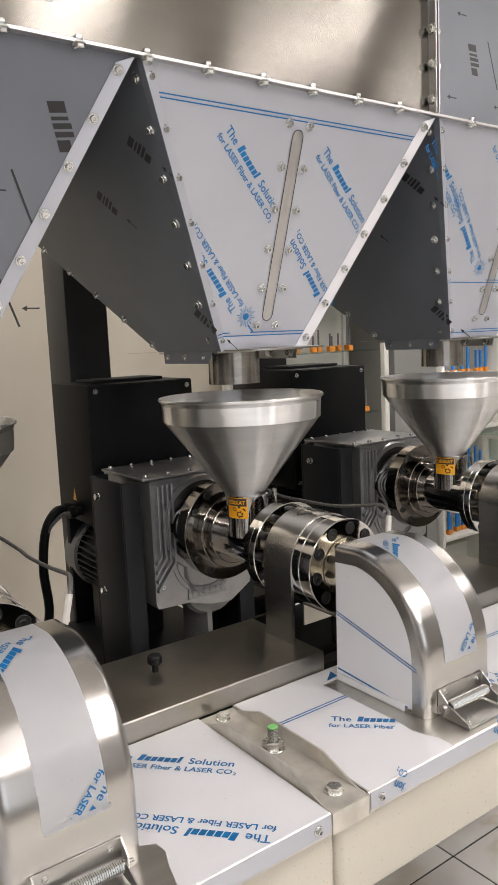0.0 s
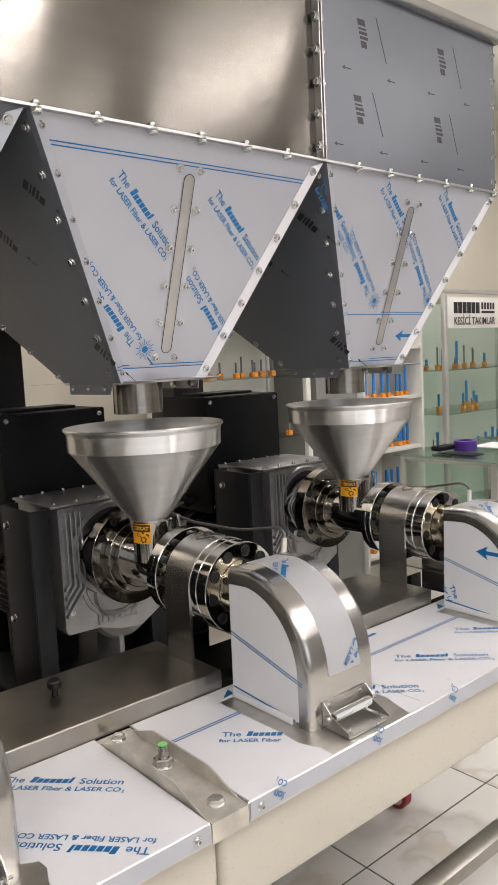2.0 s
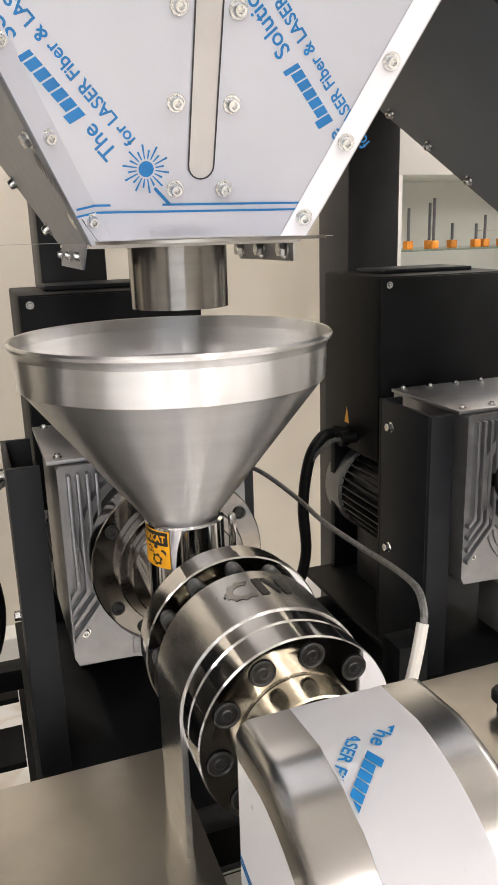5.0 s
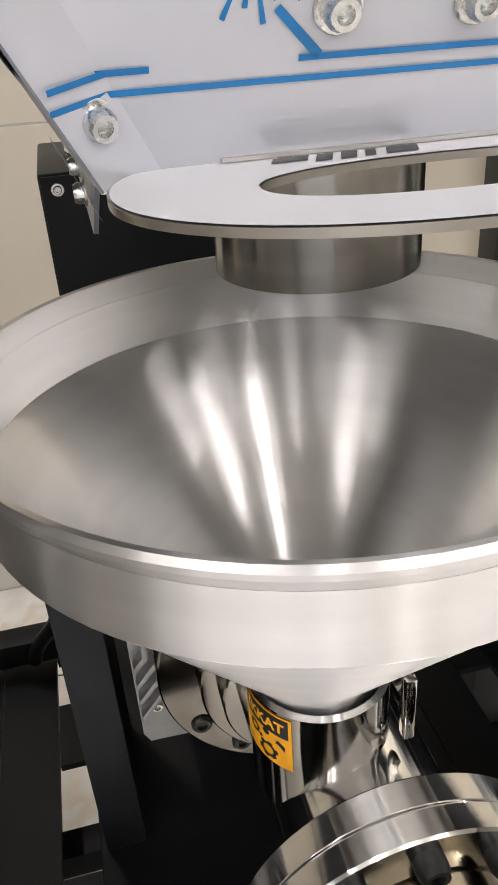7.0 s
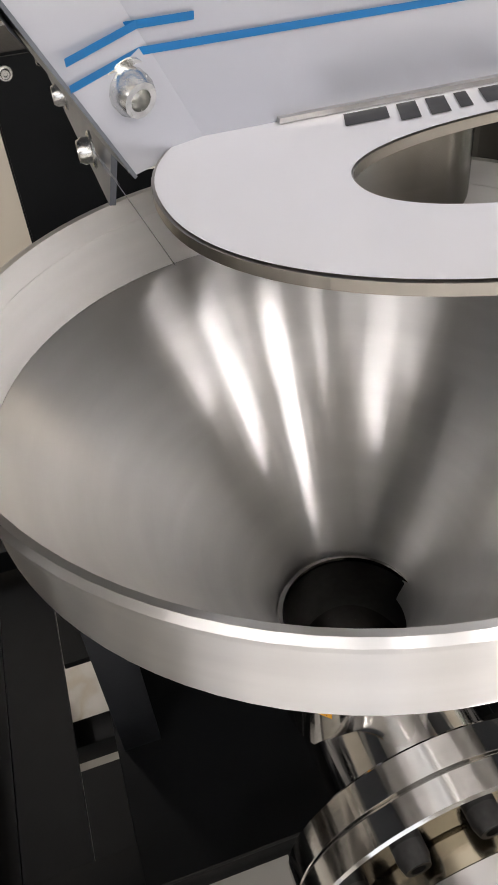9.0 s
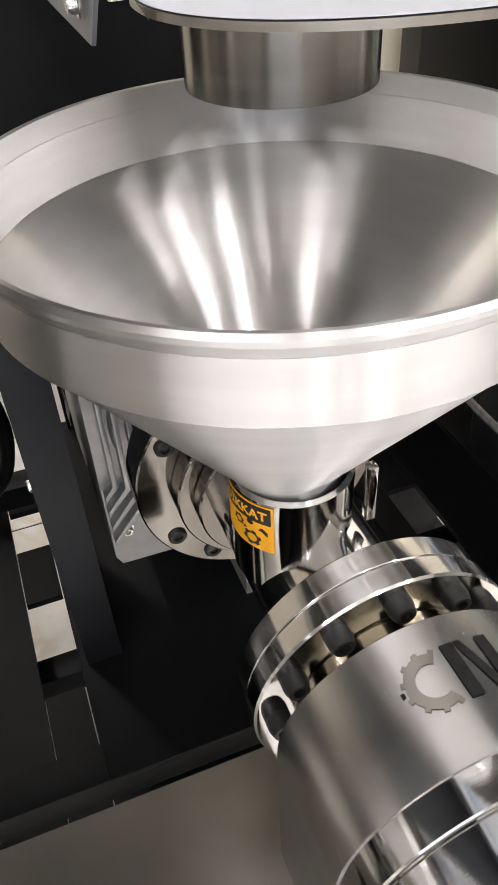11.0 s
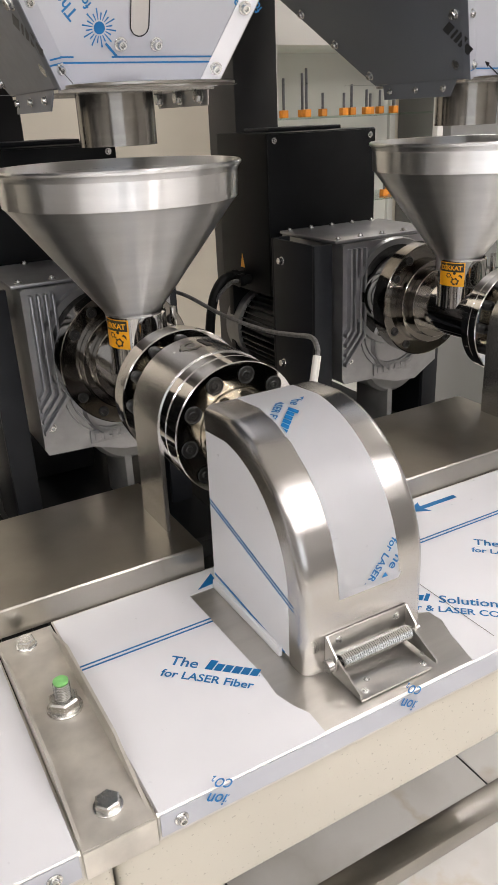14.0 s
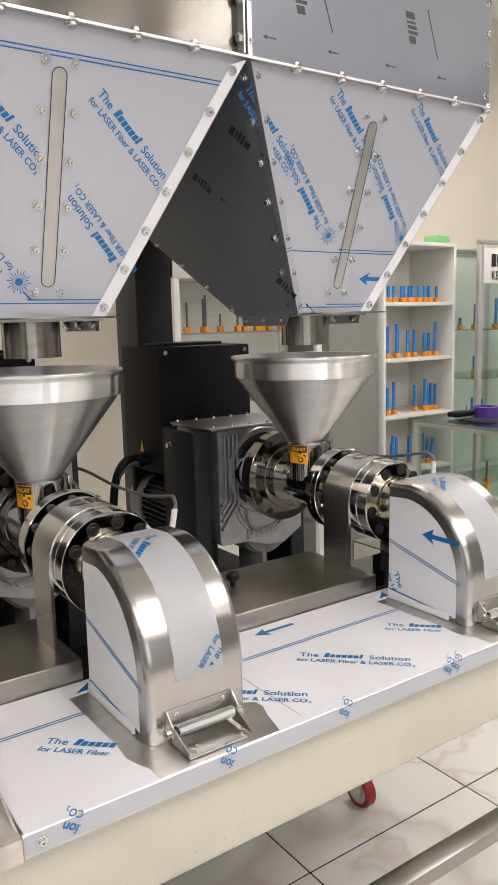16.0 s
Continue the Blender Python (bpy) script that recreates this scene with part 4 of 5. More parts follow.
def control_box():
    b = thing("control_box", "black powder-coated steel drive cabinet above the motor", "control box", "control boxes")
    x0, x1, y0, y1, z0, z1 = -0.138, 0.168, 1.842, 2.082, 0.985, 1.352
    part("body", box(x0, x1, y0, y1, z0, z1, 0.003), BLACK, b)
    part("front_cover", box(x0 + 0.002, x1 - 0.002, y0 - 0.004, y0 - 0.0005, z0 + 0.003, z1 - 0.003, 0.001), BLACK, b)
    part("top_opening", box(x0 + 0.05, x1 - 0.05, y0 + 0.07, y1 - 0.05, z1 + 0.0005, z1 + 0.009, 0.002), SLATE, b, "raised dark vent plate")
    for x in (x0 + 0.018, x1 - 0.018):
        for z in (z1 - 0.016, z0 + 0.018):
            put("screw", SCREW_SMALL, b, facing((x, y0 - 0.004, z), (0, -1, 0)))
    bm = flat([(0, 0), (0.022, 0), (0.011, 0.036)])
    put("warning_triangle", print_mesh("warning_triangle", bm, YELLOW), b, plane_pose((x0 - 0.0006, 1.985, z0 + 0.055), (0, -1, 0), (0, 0, 1)))
    part("cable_gland", lathe([(0, 0), (0.016, 0.0), (0.016, 0.016), (0.012, 0.018), (0.012, 0.034), (0, 0.034)], "x", (x0 - 0.034, 1.975, z0 + 0.035), 14), RUBBER, b)
    part("cable_gland", lathe([(0, 0), (0.016, 0.0), (0.016, 0.016), (0.012, 0.018), (0.012, 0.034), (0, 0.034)], "x", (x0 - 0.034, 1.94, z0 + 0.03), 14), RUBBER, b)
    # bracket legs down to the base plate
    part("rear_leg", box(x0 + 0.01, x1 - 0.01, y1 - 0.03, y1 - 0.006, 0.665, z0, 0.002), BLACK, b)
    return b


def cables():
    p = thing("power_cable", "thick black power cable hanging from the drive cabinet", "cable", "power cables")
    part("sheath", tube([(-0.168, 1.975, 1.020), (-0.200, 1.970, 1.015), (-0.228, 1.975, 0.965), (-0.236, 1.99, 0.86), (-0.226, 2.0, 0.74), (-0.245, 2.02, 0.64), (-0.285, 2.03, 0.58), (-0.30, 2.04, 0.54)], 0.0125, 12), RUBBER, p)
    part("inner_lead", tube([(-0.168, 1.940, 1.015), (-0.19, 1.943, 1.012), (-0.215, 1.960, 0.985), (-0.229, 1.972, 0.955)], 0.005, 8), GREYCABLE, p)
    c = thing("sensor_cable", "thin braided grey sensor cable with a cream sleeve", "cable", "sensor cables")
    part("braid", tube([(0.165, 1.62, 1.09), (0.180, 1.57, 1.084), (0.200, 1.50, 1.066), (0.190, 1.40, 1.070), (0.190, 1.30, 1.074), (0.175, 1.20, 1.092), (0.152, 1.12, 1.110), (0.138, 1.085, 1.106), (0.132, 1.076, 1.096)], 0.0036, 8), GREYCABLE, c)
    part("sleeve", tube([(0.132, 1.077, 1.098), (0.122, 1.070, 1.070), (0.108, 1.062, 1.035)], 0.0056, 10), SLEEVE, c, "cream heat sleeve")
    return [p, c]


def funnel():
    f = thing("feed_funnel", "spun stainless steel feed funnel", "funnel", "feed funnels", at=(-0.011, 1.3565, 0))
    R, zr = 0.1690, 1.3325
    prof = [(0.0405, 1.105), (0.0425, 1.127), (0.046, 1.134), (0.1615, 1.2848), (0.1655, 1.2882), (R - 0.0020, zr - 0.010), (R, zr - 0.005),
            (R + 0.0035, zr - 0.002), (R + 0.004, zr + 0.001), (R + 0.002, zr + 0.0035), (R - 0.001, zr + 0.003),
            (R - 0.0032, zr - 0.010), (0.1640, 1.2892), (0.1600, 1.2860), (0.044, 1.136), (0.0405, 1.127), (0.0390, 1.105)]
    part("cone", lathe(prof[:5] + prof[-5:], "z", (0, 0, 0), 96, closed=True), SPUN, f)
    part("band", lathe(prof[4:6] + prof[11:13], "z", (0, 0, 0.0003), 96, closed=True), SPUN, f)
    part("rim", lathe(prof[5:12], "z", (0, 0, 0.0005), 96, closed=True), SPUN, f, "rolled rim")
    return f


def column():
    c = thing("support_column", "black steel column that carries the storage bin", "column", "support columns")
    part("post", box(-0.075, 0.052, 2.095, 2.245, 0.0, 1.95, 0.004), COLUMN, c)
    part("foot_plate", box(-0.15, 0.08, 2.085, 2.29, 0.0, 0.012, 0.002), SLATE, c)
    return c


station = [guard(), barrel(), strap(), gearbox(), side_frames(), motor(), control_box(), *cables(), funnel(), column()]
for sx in STATIONS[1:]:
    for t in station:
        copy_thing(t, Matrix.Translation((sx - STATIONS[0], 0, 0)) @ t.matrix_basis)
# the copies stand off the first station, which is moved last
for t in station:
    t.location.x += STATIONS[0]
for ob in list(scene.collection.objects):
    if ob.parent is None and ob not in station and ob.get("group") in {t.get("group") for t in station} and ob.get("group"):
        ob.location.x += STATIONS[0]
last = [o for o in scene.collection.objects if o.parent is None and o.get("group") == "die guards"]
last = max(last, key=lambda o: o.location.x)
put("arrow_print", ARROW, last, plane_pose((GUARD_X[0] - 0.0004, 0.930, 1.000), (0, -1, 0), (0, 0, 1)))
put("word_print", WORDS_TAIL, last, plane_pose((GUARD_X[0] - 0.0004, 1.000, 0.905), (0, -0.5, -0.86), (0, -0.86, 0.5)))


# ---- the storage bin and its hoppers ----
HZT, HZB = 1.884, 1.432
YF_T, YF_B, YB_T, YB_B = 1.142, 1.303, 2.085, 1.535
HALF_T, HALF_B = 0.337, 0.109


def lerp(a, b, t):
    return a + (b - a) * t


def sheet(corners, thick, bm=None, outward=None):
    """A flat four-cornered plate with thickness, grown to the side that outward names."""
    p = [Vector(c) for c in corners]
    n = (p[1] - p[0]).cross(p[3] - p[0]).normalized()
    if outward is not None and n.dot(Vector(outward)) < 0:
        n = -n
    b = bmesh.new()
    lo, hi = [b.verts.new(c) for c in p], [b.verts.new(c + n * thick) for c in p]
    b.faces.new(lo), b.faces.new(hi[::-1])
    for i in range(4):
        b.faces.new((lo[i], hi[i], hi[(i + 1) % 4], lo[(i + 1) % 4]))
    bmesh.ops.recalc_face_normals(b, faces=b.faces)
    return join(bm, b)


def hopper(kind):
    """One four-sided hopper round x = 0. kind: 0 with dark film in front, 1 and 2 with white film."""
    h = thing("hopper", "sheet steel hopper bolted together, still in protective film", "hopper", "hoppers")
    # kinds 1 and 2: white film with the front's shade in its colour
    front_mat = FILM_DARK if kind == 0 else FILM_SHADED
    A, B = Vector((-HALF_T, YF_T, HZT)), Vector((HALF_T, YF_T, HZT))
    C, D = Vector((HALF_B, YF_B, HZB)), Vector((-HALF_B, YF_B, HZB))
    E_, F_ = Vector((-HALF_T, YB_T, HZT)), Vector((HALF_T, YB_T, HZT))
    G, K = Vector((HALF_B, YB_B, HZB)), Vector((-HALF_B, YB_B, HZB))
    up = ((A + B) / 2 - (C + D) / 2).normalized()
    nf = Vector((1, 0, 0)).cross(up).normalized()
    if nf.y > 0:
        nf = -nf
    crease, forward = Vector((0.022, 0, 0)), nf * 0.0085
    part("front_panel", sheet((A + crease, B, C, D + crease), 0.002, None, nf), front_mat, h, "front panel in printed film", False)
    part("bent_edge", sheet((A + forward, A + crease, D + crease, D + forward), 0.002, None, nf), front_mat, h, "edge strip bent forward along a crease", False)
    sl, sr = Vector((-1, 0, -0.5)), Vector((1, 0, -0.5))
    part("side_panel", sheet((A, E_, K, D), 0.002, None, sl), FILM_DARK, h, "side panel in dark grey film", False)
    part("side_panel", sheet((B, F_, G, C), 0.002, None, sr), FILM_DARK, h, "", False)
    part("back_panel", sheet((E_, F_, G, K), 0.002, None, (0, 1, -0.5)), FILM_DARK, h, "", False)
    # film-covered flanges along the sloping front edges, lying on the front panel; their light is in the colour
    for s in (-1, 1):
        top, bot = (B, C) if s > 0 else (A, D)
        inn = Vector((-s, 0, 0))
        w = 0.026 if s > 0 else 0.020
        q = [top + nf * 0.0075, bot + nf * 0.0075, bot + inn * w + nf * 0.0025, top + inn * w - up * 0.012 + nf * 0.0025]
        if s > 0:
            part("edge_flange", sheet(q, 0.0012, None, nf), FILM if kind else FILM_SHADED, h, "film-covered edge flange, its brightness by angle put into the colour", False)
        lip = nf * (0.0055 if s > 0 else 0.0085)
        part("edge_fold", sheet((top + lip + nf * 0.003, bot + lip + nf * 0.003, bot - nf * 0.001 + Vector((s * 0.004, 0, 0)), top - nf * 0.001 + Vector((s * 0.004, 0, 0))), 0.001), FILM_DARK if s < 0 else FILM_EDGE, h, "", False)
        for i in range(7):
            p = top.lerp(bot, 0.045 + 0.91 * i / 6)
            if s > 0:
                put("screw", SCREW, h, facing(p + inn * 0.013 + nf * 0.0062, nf + Vector((-0.18, 0, 0))))
            else:
                put("screw", SCREW, h, facing(p + inn * 0.0115 + nf * 0.0035, nf + Vector((0.38, 0, 0)))).scale = (0.92, 0.92, 0.92)
                put("nut", HEXNUT, h, facing(p + Vector((-0.002, 0.018, 0)), (-0.9, -0.1, -0.45))).scale = (0.8, 0.8, 0.8 if i < 6 else 0.1)
        # rear edge flange and its screws
        rt, rb = (F_, G) if s > 0 else (E_, K)
        side_n = ((rb - rt).cross(Vector((0, -1, 0)))).normalized()
        if side_n.x * s < 0:
            side_n = -side_n
        for i in range(8):
            p = rt.lerp(rb, 0.06 + 0.9 * i / 7)
            put("screw", SCREW, h, facing(p + Vector((0, -0.018, 0)) + side_n * 0.002, side_n))
        # lower lugs of the side panel
        lug = sheet((rb + Vector((0, -0.02, 0)), (C if s > 0 else D) + Vector((0, 0.02, 0)), (C if s > 0 else D) + Vector((s * 0.004, 0.03, -0.026)), rb + Vector((s * 0.004, -0.03, -0.026))), 0.002)
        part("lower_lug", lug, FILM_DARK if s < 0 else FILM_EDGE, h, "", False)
        for i in range(3):
            p = (C if s > 0 else D).lerp(rb, 0.2 + 0.3 * i) + Vector((s * 0.004, 0, -0.013))
            put("screw", SCREW, h, facing(p, (s, 0, 0))).scale = (0.7, 0.7, 0.6)
            if s > 0:
                put("nut", HEXNUT, h, facing(p - Vector((0.003, 0, 0)), (-1, 0, 0)))
    # sight slot with its screws
    on = lambda x, k: Vector((x - 0.004, 0, 0)) + (C + D) / 2 + up * k + nf * 0.0028
    k0, k1 = 0.060, 0.415
    slot = arc(0, k1 - 0.0115, 0.0115, 0, 180, 10) + arc(0, k0 + 0.0115, 0.0115, 180, 360, 10)
    bm = flat(slot)
    m_front = plane_pose(on(0, 0), (1, 0, 0), up)
    ob = part("sight_slot", bm, FILM_EDGE, h, "long sight slot showing bright steel")
    ob.matrix_basis = m_front
    rim = bmesh.new()
    outer = arc(0, k1 - 0.0115, 0.0130, 0, 180, 10) + arc(0, k0 + 0.0115, 0.0130, 180, 360, 10)
    for i in range(len(slot)):
        a, b, c, d = slot[i], slot[(i + 1) % len(slot)], outer[(i + 1) % len(slot)], outer[i]
        rim.faces.new([rim.verts.new((p[0], p[1], 0.0006)) for p in (a, d, c, b)])
    part("slot_rim", rim, BLACKINK, h).matrix_basis = m_front
    for i in range(6):
        k = lerp(k0 - 0.010, k1 + 0.010, i / 5)
        for s in (-1, 1):
            put("screw", SCREW, h, facing(on(s * (0.024 if i in (0, 5) else 0.026), k) - nf * 0.0006, nf))
    # film prints
    if kind:
        L = lambda x, k, r, me, nm: put(nm, me, h, plane_pose(on(x, k) - nf * 0.0003, Vector((math.cos(radians(r)), 0, 0)) + up * math.sin(radians(r)), up * math.cos(radians(r)) - Vector((math.sin(radians(r)), 0, 0))))
        if kind == 1:
            spots = ((-0.153, 0.403, -44), (0.071, 0.391, -42))
            rev = ((-0.083, 0.078, 132), (0.152, 0.078, 132))
            suns, lines = ((-0.052, 0.063),), ((0.028, -0.1, 0.122), (0.430, -0.30, 0.325))
        else:
            spots = ((-0.325, 0.440, -42), (-0.110, 0.461, -40), (0.118, 0.467, -40))
            rev = ((-0.086, 0.190, 133), (0.152, 0.192, 133))
            suns, lines = ((-0.058, 0.172), (0.165, 0.176)), ((0.014, -0.093, 0.112), (0.140, -0.153, 0.185))
        for x, k, r in spots + rev:
            L(x, k, r, WORDS, "word_print")
        for x, k in suns:
            L(x, k + 0.005, 10, SUN, "sun_print").scale = (0.84, 0.84, 0.84)
        for k, xa, xb in lines:
            if k < 0.2:
                edge = -0.109 - (0.228 / 0.4798) * k
                for dk in (0.0, 0.0065):
                    p, q = on(edge + 0.0235, k + dk), on(edge + 0.0050, k + dk - 0.001) + nf * 0.0086
                    put("line_print", print_mesh("line_print", flat([(0, 0), ((p - q).length, 0), ((p - q).length, 0.0021), (0, 0.0021)]), BLUE), h, plane_pose(q, p - q, up))
            for dk, xs in ((0.0, xa), (0.0065, xa if k > 0.2 else (-0.036 if kind == 1 else -0.023))):
                put("line_print", print_mesh("line_print", flat([(xs, k + dk), (xb, k + dk), (xb, k + dk + 0.0021), (xs, k + dk + 0.0021)]), BLUE), h, m_front)
        if kind == 1:
            for q in ([(-0.102, 0.0345), (-0.085, 0.0345), (-0.085, 0.0366), (-0.102, 0.0366)], [(-0.045, 0.050), (-0.043, 0.052), (-0.028, 0.0371), (-0.030, 0.0345)]):
                put("line_print", print_mesh("line_print", flat(q), BLUE), h, m_front)
        if kind == 2:
            L(0.062, 0.082, 0, ARROW, "arrow_print")
    else:
        for x, k, r in ((0.06, 0.40, -70), (0.21, 0.40, -70), (0.09, 0.22, -70)):
            put("maker_mark", MARK, h, plane_pose(on(x, k), Vector((math.cos(radians(r)), 0, 0)) + up * math.sin(radians(r)), up)).scale = (1.35, 1.2, 1.0)
        for x, k in ((0.16, 0.30), (0.08, 0.33), (0.14, 0.15)):
            put("small_print", SMALLPRINT, h, plane_pose(on(x, k), Vector((0.45, 0, 0)) - up, up))
            put("arrow_print", ARROW_SMALL, h, plane_pose(on(x + 0.045, k - 0.06), (1, 0, 0), up))
    # marks on the shaded side panel
    dn = ((K - E_).lerp(D - A, 0.5)).normalized()
    back = Vector((0, 1, 0))
    ns = dn.cross(back)
    if ns.x > 0:
        ns = -ns
    for u, v, r in ((0.12, 0.10, -65), (0.12, 0.42, -65), (0.36, 0.16, -65), (0.42, 0.02, -65)):
        base = A.lerp(D, v / 0.5 if v < 0.5 else 1.0) + back * u * (1 - 0.75 * v / 0.5) + ns * 0.003
        right = (-back * math.cos(radians(r)) + dn * -math.sin(radians(r)))
        put("maker_mark", MARK, h, plane_pose(base, right, ns.cross(right))).scale = (1.1, 1.0, 1.0)
        put("arrow_print", ARROW_SMALL, h, plane_pose(base - back * 0.05 + dn * 0.06, right, ns.cross(right)))
    # bottom plate and spout
    part("bottom_plate", box(-HALF_B, HALF_B, YF_B, YB_B, HZB - 0.006, HZB - 0.002), STEEL, h)
    part("spout", lathe([(0.0555, HZB - 0.006), (0.0555, 1.358), (0.0535, 1.358), (0.0535, HZB - 0.006)], "z", (0.006, 1.415, 0), 56, closed=True), SPOUT, h, "bare steel spout tube")
    # slide gate that stands out in front, with a long finger hole
    gate = bmesh.new()
    def oval(a, b, cy, n=120):
        return [(a * math.copysign(abs(math.cos(2 * math.pi * i / n)) ** 0.9, math.cos(2 * math.pi * i / n)), cy + b * math.copysign(abs(math.sin(2 * math.pi * i / n)) ** 0.9, math.sin(2 * math.pi * i / n))) for i in range(n)]
    out, hole = oval(0.109, 0.073, 1.261), oval(0.064, 0.028, 1.249)
    for z, flip in ((HZB + 0.0005, False), (HZB - 0.0022, True)):
        o, i_ = [gate.verts.new((x, y, z)) for x, y in out], [gate.verts.new((x, y, z)) for x, y in hole]
        for j in range(len(o)):
            q = (o[j], o[(j + 1) % len(o)], i_[(j + 1) % len(o)], i_[j])
            gate.faces.new(q if not flip else q[::-1])
    gate.verts.ensure_lookup_table()
    n = len(out)
    for off in (0, n):
        for j in range(n):
            gate.faces.new((gate.verts[off + j], gate.verts[2 * n + off + j], gate.verts[2 * n + off + (j + 1) % n], gate.verts[off + (j + 1) % n]))
    bmesh.ops.recalc_face_normals(gate, faces=gate.faces)
    g = part("slide_gate", gate, DULL, h, "film-covered slide gate with a finger hole", False)
    skin = bmesh.new()
    o = [skin.verts.new((x * 0.992, 1.261 + (y - 1.261) * 0.988, HZB + 0.0009)) for x, y in out]
    i_ = [skin.verts.new((x * 1.008, 1.249 + (y - 1.249) * 1.02, HZB + 0.0009)) for x, y in hole]
    for j in range(n):
        skin.faces.new((o[j], o[(j + 1) % n], i_[(j + 1) % n], i_[j]))
    bmesh.ops.recalc_face_normals(skin, faces=skin.faces)
    part("gate_film", skin, FILM, g, "pale film on the gate", False)
    put("maker_mark", MARK, g, plane_pose((0.006, 1.2955, HZB + 0.0012), (-1, 0, 0), (0, -1, 0))).scale = (1.0, 0.55, 1.0)
    part("gate_slit", box(-0.066, 0.066, YF_B - 0.0055, YF_B - 0.0030, HZB + 0.0012, HZB + 0.0026), FILM_EDGE, h)
    part("gate_runner", box(-0.205, -0.105, 1.50, 1.507, HZB - 0.0006, HZB), DULL, h, "thin gate sheet sticking out at the side")
    part("gate_runner", box(0.1095, 0.150, 1.312, 1.318, HZB - 0.0006, HZB), DULL, h)
    return h


for hx, kind in zip(HOPPERS, (0, 1, 2)):
    ob = hopper(kind)
    ob.location.x = hx


def storage_bin():
    b = thing("storage_bin", "long sheet steel bin above the hoppers", "bin")
    x0, xj, x1, zt = -0.35, 1.352, 2.045, 2.275
    yf = YF_T
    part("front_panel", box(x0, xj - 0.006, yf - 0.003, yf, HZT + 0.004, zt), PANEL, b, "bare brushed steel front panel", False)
    right = part("film_panel", box(xj + 0.006, x1, yf - 0.003, yf, HZT + 0.004, zt), FILM_DARK, b, "front panel in dark grey film", False)
    part("end_panel", box(x1 - 0.002, x1, yf + 0.001, YB_T, HZT + 0.004, zt), FILM_DARK, b, "", False)
    part("end_panel", box(x0, x0 + 0.002, yf + 0.001, YB_T, HZT + 0.004, zt), FILM_DARK, b, "", False)
    part("back_panel", box(x0, x1, YB_T, YB_T + 0.003, HZT + 0.004, zt), FILM_DARK, b, "", False)
    part("lower_flange", box(x0, x1, yf - 0.016, yf + 0.0005, HZT - 0.001, HZT + 0.0035), FILM_EDGE, b, "", False)
    part("rim", box(x0 - 0.01, x1 + 0.012, yf - 0.024, yf + 0.012, zt, zt + 0.028, 0.004), STEEL, b, "folded steel top rim")
    part("rim", box(x0 - 0.01, x1 + 0.012, YB_T - 0.012, YB_T + 0.024, zt, zt + 0.028, 0.004), STEEL, b)
    part("lid", box(x0, x1, yf, YB_T, zt + 0.004, zt + 0.012), STEEL, b)
    for s in (-1, 1):
        part("joint_flange", box(xj + s * 0.004 - 0.0015, xj + s * 0.004 + 0.0015, yf - 0.022, yf, HZT + 0.004, zt), FILM_EDGE, b, "", False)
    part("joint_strip", box(xj + 0.006, xj + 0.024, yf - 0.0055, yf - 0.0035, HZT + 0.004, zt), FILM_EDGE, b, "", False)
    for i in range(6):
        z = HZT + 0.03 + 0.066 * i
        put("screw", SCREW, b, facing((xj + 0.014, yf - 0.0055, z), (0, -1, 0)))
        put("nut", HEXNUT, b, facing((xj - 0.0055, yf - 0.014, z), (-1, 0, 0)))
        put("screw", SCREW, b, facing((x1 - 0.012, yf - 0.003, z), (0, -1, 0)))
    for i in range(22):
        x = x0 + 0.045 + (x1 - x0 - 0.06) * i / 21
        if abs(x - xj) > 0.012:
            put("screw", SCREW, b, facing((x, yf - 0.009, HZT + 0.0035), (0, -0.2, 1)))
            put("nut", HEXNUT, b, facing((x, yf - 0.009, HZT - 0.001), (0, -0.2, -1)))
    for i in range(2):
        for j in range(2):
            x, z = 1.470 + 0.30 * i + 0.02 * j, 2.045 + 0.168 * j
            put("maker_mark", MARK, right, plane_pose((x, yf - 0.0036, z), (0.22, 0, -1), (1, 0, 0.22))).scale = (1.15, 1.15, 1.15)
            put("small_print", SMALLPRINT, right, plane_pose((x + 0.065, yf - 0.0036, z + 0.015), (0.35, 0, -1), (1, 0, 0.35)))
    for i in range(4):
        for j in range(2):
            put("arrow_print", ARROW_SMALL, right, plane_pose((1.402 + 0.155 * i + 0.034 * j, yf - 0.0036, 1.930 + 0.168 * j), (1, 0, 0), (0, 0, 1)))
    sign = thing("blue_sign", "white sign with dark blue bands on the bin", "sign")
    part("board", box(0.30, 0.552, yf - 0.0052, yf - 0.0035, 1.935, 2.16, 0.0005), PAPER, sign)
    part("blue_band", box(0.305, 0.547, yf - 0.0060, yf - 0.0053, 1.942, 1.995), SIGNBLUE, sign, "", False)
    part("blue_band", box(0.305, 0.547, yf - 0.0060, yf - 0.0053, 2.03, 2.155), SIGNBLUE, sign, "", False)
    for i in range(7):
        part("letter_bar", box(0.33 + i * 0.03, 0.35 + i * 0.03, yf - 0.0066, yf - 0.0061, 1.957, 1.978), PAPER, sign, "", False)


storage_bin()


# ---- display cabinets behind the machine ----
def cutter(x, y, z, h, blue, parent_group):
    t = thing("milling_cutter", "blue coated milling cutter in an orange holder" if blue else "grey milling cutter in an orange holder", "cutting tool", parent_group, (x, y, z))
    part("holder", box(-0.013, 0.013, -0.013, 0.013, 0, 0.026, 0.003), TOOLORANGE, t)
    part("shank", disc_stack([(0.0255, h, 0.0085 if blue else 0.005)], "z", n=10, edge=0.001), TOOLBLUE if blue else TOOLGREY, t)
    return t


